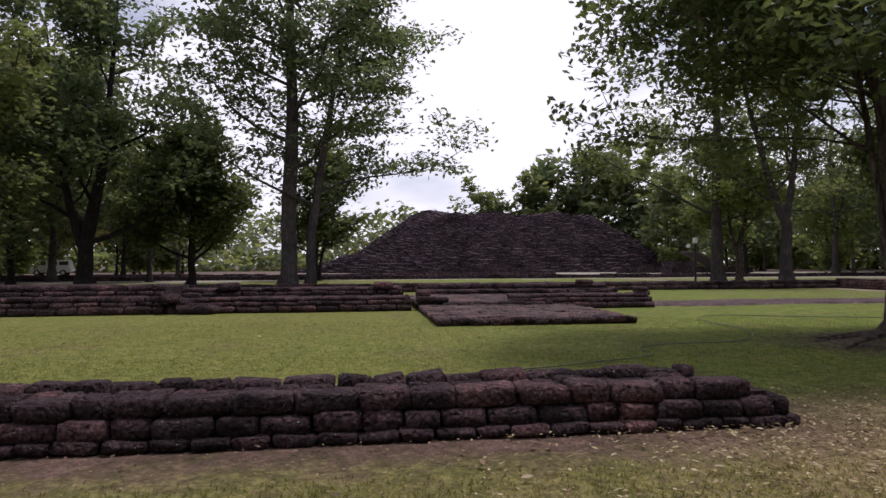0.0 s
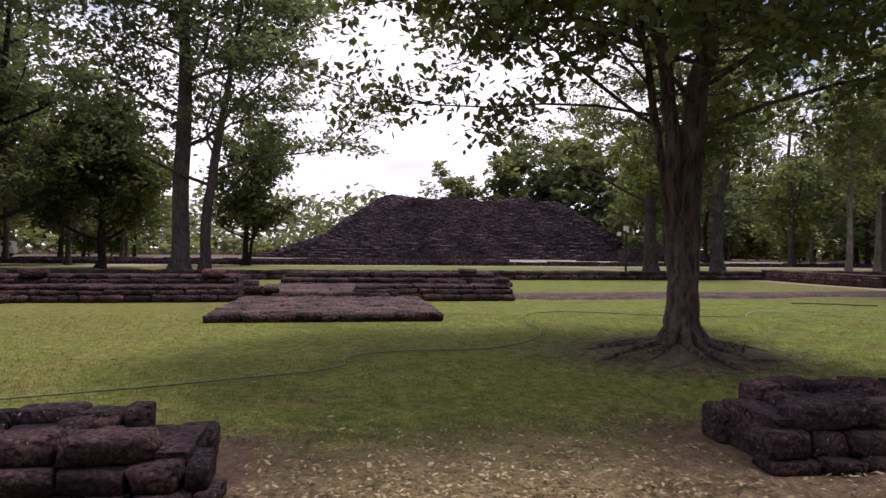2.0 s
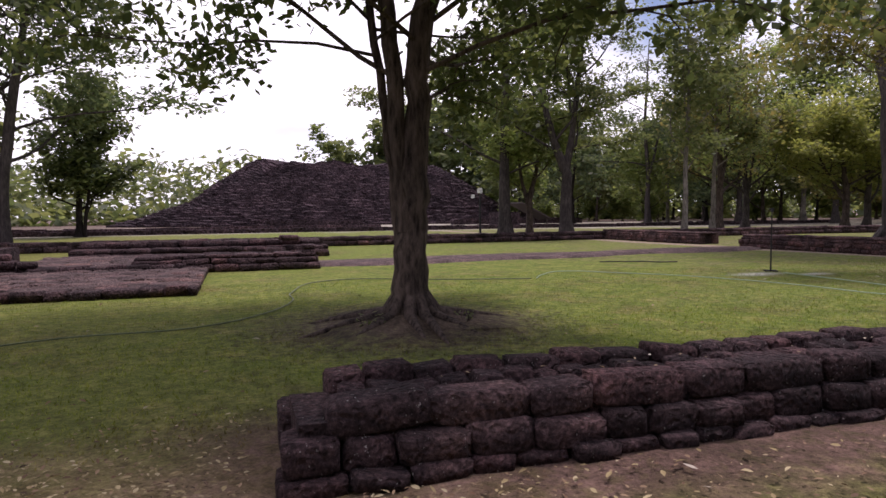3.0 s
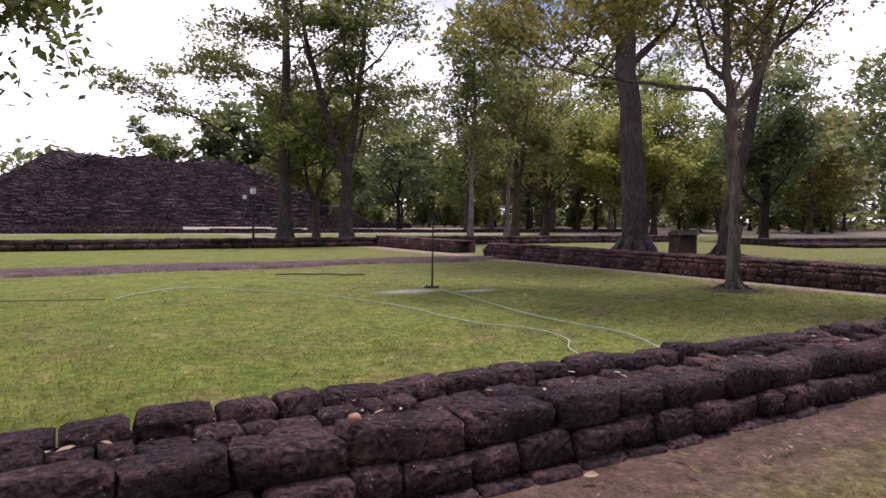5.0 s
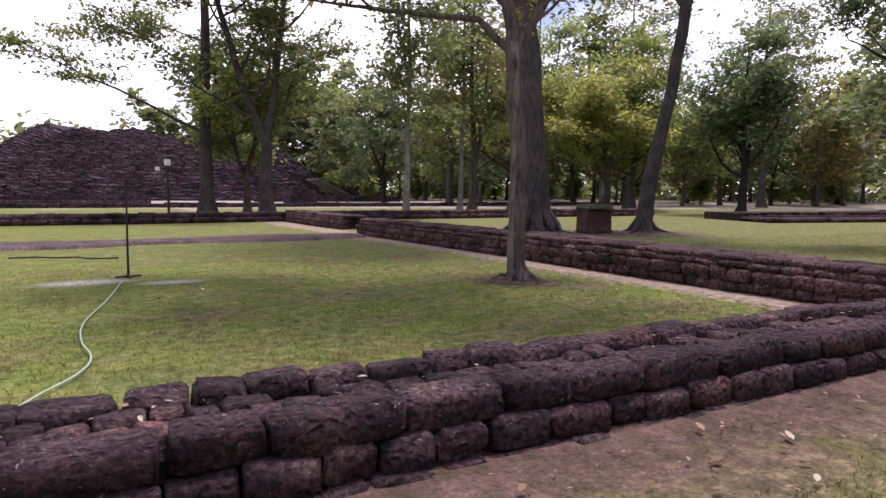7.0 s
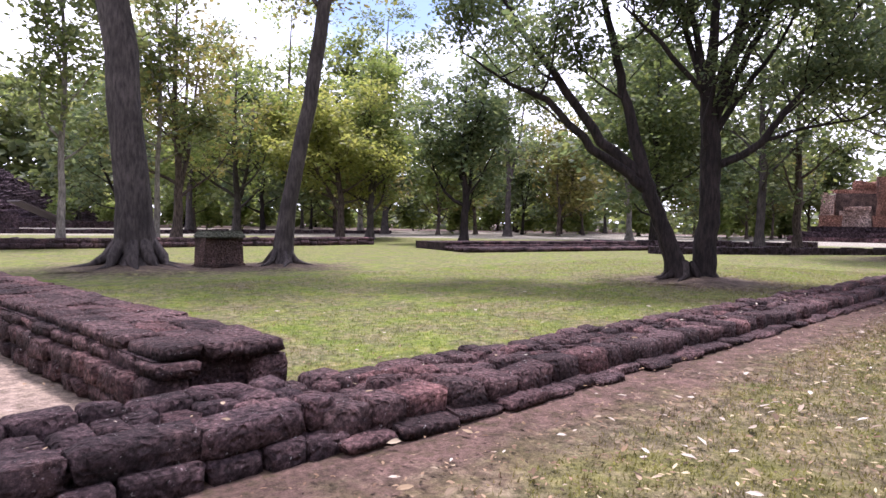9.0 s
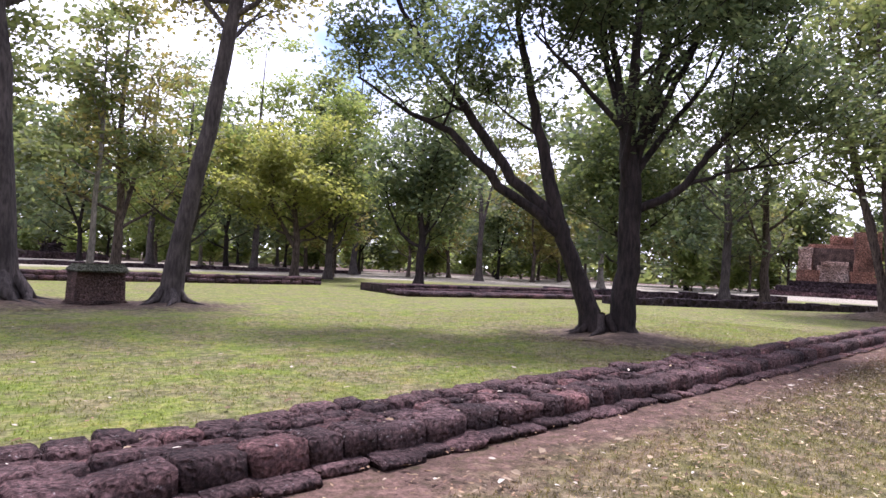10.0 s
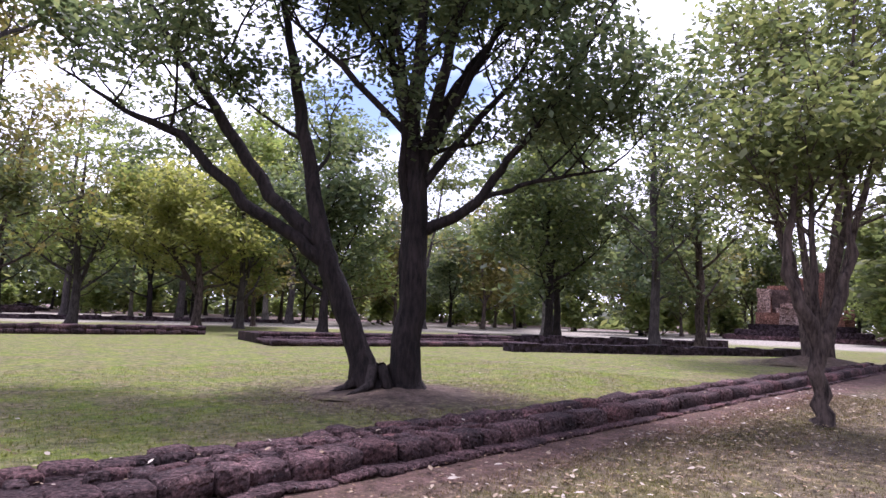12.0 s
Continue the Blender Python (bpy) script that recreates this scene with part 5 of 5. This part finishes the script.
# ---- grass and litter ----
def blades(name, boxes, tall, wide, seed, label):
    """boxes: (x0, x1, y0, y1, blades)"""
    rng = np.random.default_rng(seed)
    ps = np.concatenate([np.stack([rng.uniform(x0, x1, k), rng.uniform(y0, y1, k)], 1) for x0, x1, y0, y1, k in boxes])
    # the long wall and the cross wall stay bare
    keep = ~((ps[:, 1] > -0.75 - 0.3 * rng.random(len(ps))) & (ps[:, 1] < 0.85)) | ((ps[:, 0] > -2.9) & (ps[:, 0] < -0.15) & (rng.random(len(ps)) < 0.5))
    keep &= ~((ps[:, 0] > 15.6) & (ps[:, 0] < 17.4) & (ps[:, 1] > 0.8))
    ps = ps[keep]
    k = len(ps)
    a = rng.uniform(0, 2 * np.pi, k)
    h = tall * rng.uniform(0.45, 1.2, k)
    lean = rng.normal(0, 0.6, (k, 2)) * h[:, None]
    w = wide * rng.uniform(0.6, 1.3, k) / 2
    base = np.concatenate([ps, np.full((k, 1), -0.008)], 1)
    side = np.stack([np.cos(a) * w, np.sin(a) * w, np.zeros(k)], 1)
    tip = np.concatenate([ps + lean, h[:, None]], 1)
    verts = np.stack([base - side, base + side, tip], 1).reshape(-1, 3)
    me = bpy.data.meshes.new(name)
    me.vertices.add(3 * k)
    me.vertices.foreach_set("co", verts.astype(np.float32).ravel())
    me.loops.add(3 * k)
    me.loops.foreach_set("vertex_index", np.arange(3 * k, dtype=np.int32))
    me.polygons.add(k)
    me.polygons.foreach_set("loop_start", np.arange(0, 3 * k, 3, dtype=np.int32))
    me.update(calc_edges=True)
    me.materials.append(BLADE)
    tagged(new(name, me), label, "grass", kind="stuff")


blades("grass", [(-14, 36, -4.6, 0.0, 110000), (-14, 36, -2.2, -0.5, 60000), (-14, 36, 0.7, 4.0, 80000), (-14, 36, 4.0, 9.0, 50000)], 0.019, 0.010, 3, "short mown grass, green and straw-coloured blades")


def leaf_litter(name, ps, lo, hi, colours, seed, label, on=None):
    """Curled dead leaves, six-sided and bent along the middle."""
    rng = np.random.default_rng(seed)
    if on is None:
        ps = ps[~((ps[:, 1] > -0.12) & (ps[:, 1] < 0.9)) | ((ps[:, 0] > -2.95) & (ps[:, 0] < -0.15))]
    k = len(ps)
    a = rng.uniform(0, 2 * np.pi, k)
    s = (lo + (hi - lo) * rng.random(k) ** 2)[:, None]
    u = np.stack([np.cos(a), np.sin(a), rng.normal(0, 0.15, k)], 1) * s
    w = np.stack([-np.sin(a), np.cos(a), rng.normal(0, 0.2, k)], 1) * s * rng.uniform(0.3, 0.5, k)[:, None]
    up = np.array((0, 0, 1.0)) * s * rng.uniform(0.1, 0.5, k)[:, None]
    c = np.concatenate([ps, np.full((k, 1), 0.02) if on is None else on[:, None]], 1)
    vs = np.stack([c - u + up * 0.5, c - u * 0.35 + w + up, c + u * 0.4 + w * 0.9 + up, c + u + up * 0.7, c + u * 0.4 - w * 0.9 + up * 0.8, c - u * 0.35 - w + up], 1).reshape(-1, 3)
    me = bpy.data.meshes.new(name)
    me.from_pydata(vs.tolist(), [], [q for i in range(0, 6 * k, 6) for q in ((i, i + 1, i + 2, i + 3), (i, i + 3, i + 4, i + 5))])
    m, n, l, b = mat(name, 0.8, 0.2)
    r = n.new("ShaderNodeNewGeometry").outputs["Random Per Island"]
    l.new(ramp(n, l, r, *colours), b.inputs["Base Color"])
    me.materials.append(m)
    tagged(new(name, me), label, "leaves", kind="stuff")


lr = np.random.default_rng(8)
near = np.stack([lr.uniform(-12, 40, 1500), lr.uniform(-6, 7, 1500)], 1)
strip = np.stack([lr.uniform(-4, 34, 420), lr.uniform(-2.4, -0.15, 420)], 1)
east = np.stack([lr.uniform(14, 40, 1300), lr.uniform(-6, 8, 1300)], 1)
leaf_litter("fallen_leaves", np.concatenate([near, strip, east]), 0.014, 0.046, ((0.0, (0.08, 0.05, 0.03)), (0.45, (0.20, 0.13, 0.07)), (0.8, (0.34, 0.26, 0.16)), (1.0, (0.46, 0.41, 0.33))), 8,
            "scattered dry brown and yellow fallen leaves")
bits = np.concatenate([np.stack([lr.uniform(-10, 38, 11000), -0.2 - np.abs(lr.normal(0, 2.0, 11000))], 1), np.stack([lr.uniform(4, 38, 7000), lr.uniform(0.9, 8, 7000)], 1), np.stack([lr.uniform(14, 34, 6000), -0.5 - np.abs(lr.normal(0, 1.6, 6000))], 1)])
bits = np.concatenate([bits, np.stack([lr.normal(-1.6, 1.6, 5000), lr.normal(-0.3, 0.75, 5000)], 1)])
leaf_litter("leaf_bits", bits, 0.008, 0.022, ((0.0, (0.06, 0.04, 0.025)), (0.5, (0.17, 0.10, 0.06)), (1.0, (0.32, 0.22, 0.13))), 9, "small brown broken bits of leaf in the grass")


wx = lr.uniform(0.5, 34, 330)
wy = lr.uniform(0.1, 0.68, 330) - 0.032 * np.maximum(wx - 17, 0)
wz = np.where(wx < 16.9, 0.352 - np.interp(wx, [0, 4, 8, 14, 17], [0.01, 0.04, 0.075, 0.095, 0.13]), 0.178)
leaf_litter("leaves_on_wall", np.stack([wx, wy], 1), 0.012, 0.034, ((0.0, (0.20, 0.13, 0.07)), (0.6, (0.34, 0.26, 0.17)), (1.0, (0.50, 0.45, 0.37))), 12, "dry pale leaves caught on the laterite wall", wz)
pale = np.concatenate([np.stack([lr.uniform(24.5, 37, 900), -0.7 - np.abs(lr.normal(0, 1.7, 900))], 1), np.stack([lr.uniform(14, 26, 260), -0.5 - np.abs(lr.normal(0, 0.9, 260))], 1)])
leaf_litter("pale_leaves", pale, 0.016, 0.048, ((0.0, (0.18, 0.13, 0.08)), (0.5, (0.31, 0.24, 0.16)), (1.0, (0.50, 0.45, 0.37))), 14, "pale curled fallen leaves strewn on bare earth")
straw = np.concatenate([np.stack([lr.normal(-1.7, 1.5, 6000), lr.normal(-0.45, 0.7, 6000)], 1), np.stack([lr.uniform(-9, 34, 7000), -1.2 - np.abs(lr.normal(0, 1.5, 7000))], 1)])
leaf_litter("dry_straw", straw, 0.008, 0.028, ((0.0, (0.20, 0.145, 0.07)), (0.6, (0.36, 0.28, 0.14)), (1.0, (0.50, 0.42, 0.26))), 10, "straw-coloured dry grass clippings on the worn lawn")


def sprout(x, y, seed, n=26):
    """A few leafy shoots at the foot of a tree."""
    rng = random.Random(seed)
    t = new("sprout", None)
    t.location = (x, y, 0.04)
    tips = []
    for k in range(6):
        a = rng.uniform(0, 6.28)
        p = bent(rng, (0.03 * math.cos(a), 0.03 * math.sin(a), 0), (0.4 * math.cos(a), 0.4 * math.sin(a), 1), rng.uniform(0.08, 0.17), 4, 0.05)
        wood = Wood()
        wood.tube(p, [0.006, 0.005, 0.004, 0.003, 0.002], 4)
        mesh_ob("stem", wood.v, wood.f, BARK, t)
        tips += [p[2], p[3], p[4]]
    cr = new("leaves", leaves_mesh("leaves", [tuple(q) for q in tips], n, (0.025, 0.025, 0.025), 0.03, LEAF_MID, seed))
    cr.parent = t
    tagged(t, "small leafy shoots at the foot of the forked tree", "sprout", "sprouts")


sprout(1.05, 3.6, 1)
sprout(2.1, 3.55, 2)
sprout(1.2, 3.75, 3)


FADED = plain("faded_paint", (0.30, 0.28, 0.26), 0.9, 0.0, 0.5)


def painted_marks():
    """Four faded dabs of white paint, past reading, on a block of the long wall."""
    t = new("painted_marks", None)
    t.location = (3.70, 0.545, 0.30)
    for k, (x, w, h) in enumerate(((-0.055, 0.012, 0.03), (-0.025, 0.014, 0.042), (0.005, 0.014, 0.042), (0.045, 0.026, 0.045))):
        part("mark", box(bmesh.new(), (x, 0, 0), (w * 0.7, 0.02, h * 0.8), 0, 0.003), FADED, t)
    tagged(t, "faded white paint marks on a laterite block", "paint marks")


painted_marks()


def pebble(x, y, z):
    bm = bmesh.new()
    bmesh.ops.create_icosphere(bm, subdivisions=2, radius=1)
    for v in bm.verts:
        v.co = Vector((v.co.x * 0.034, v.co.y * 0.026, v.co.z * 0.022)) * (1 + 0.15 * noise.noise(v.co * 1.5))
    me = bpy.data.meshes.new("pebble")
    bm.to_mesh(me)
    bm.free()
    me.polygons.foreach_set("use_smooth", [True] * len(me.polygons))
    me.materials.append(TERRACOTTA)
    ob = new("pebble", me)
    ob.matrix_basis = pose(x, y, z, 0, 12, 35)
    tagged(ob, "smooth orange-pink pebble lying on the wall", "pebble")


TERRACOTTA = plain("orange_stone", (0.38, 0.20, 0.14), 0.6, 0.0, 0.2)
pebble(5.45, 0.10, 0.375)
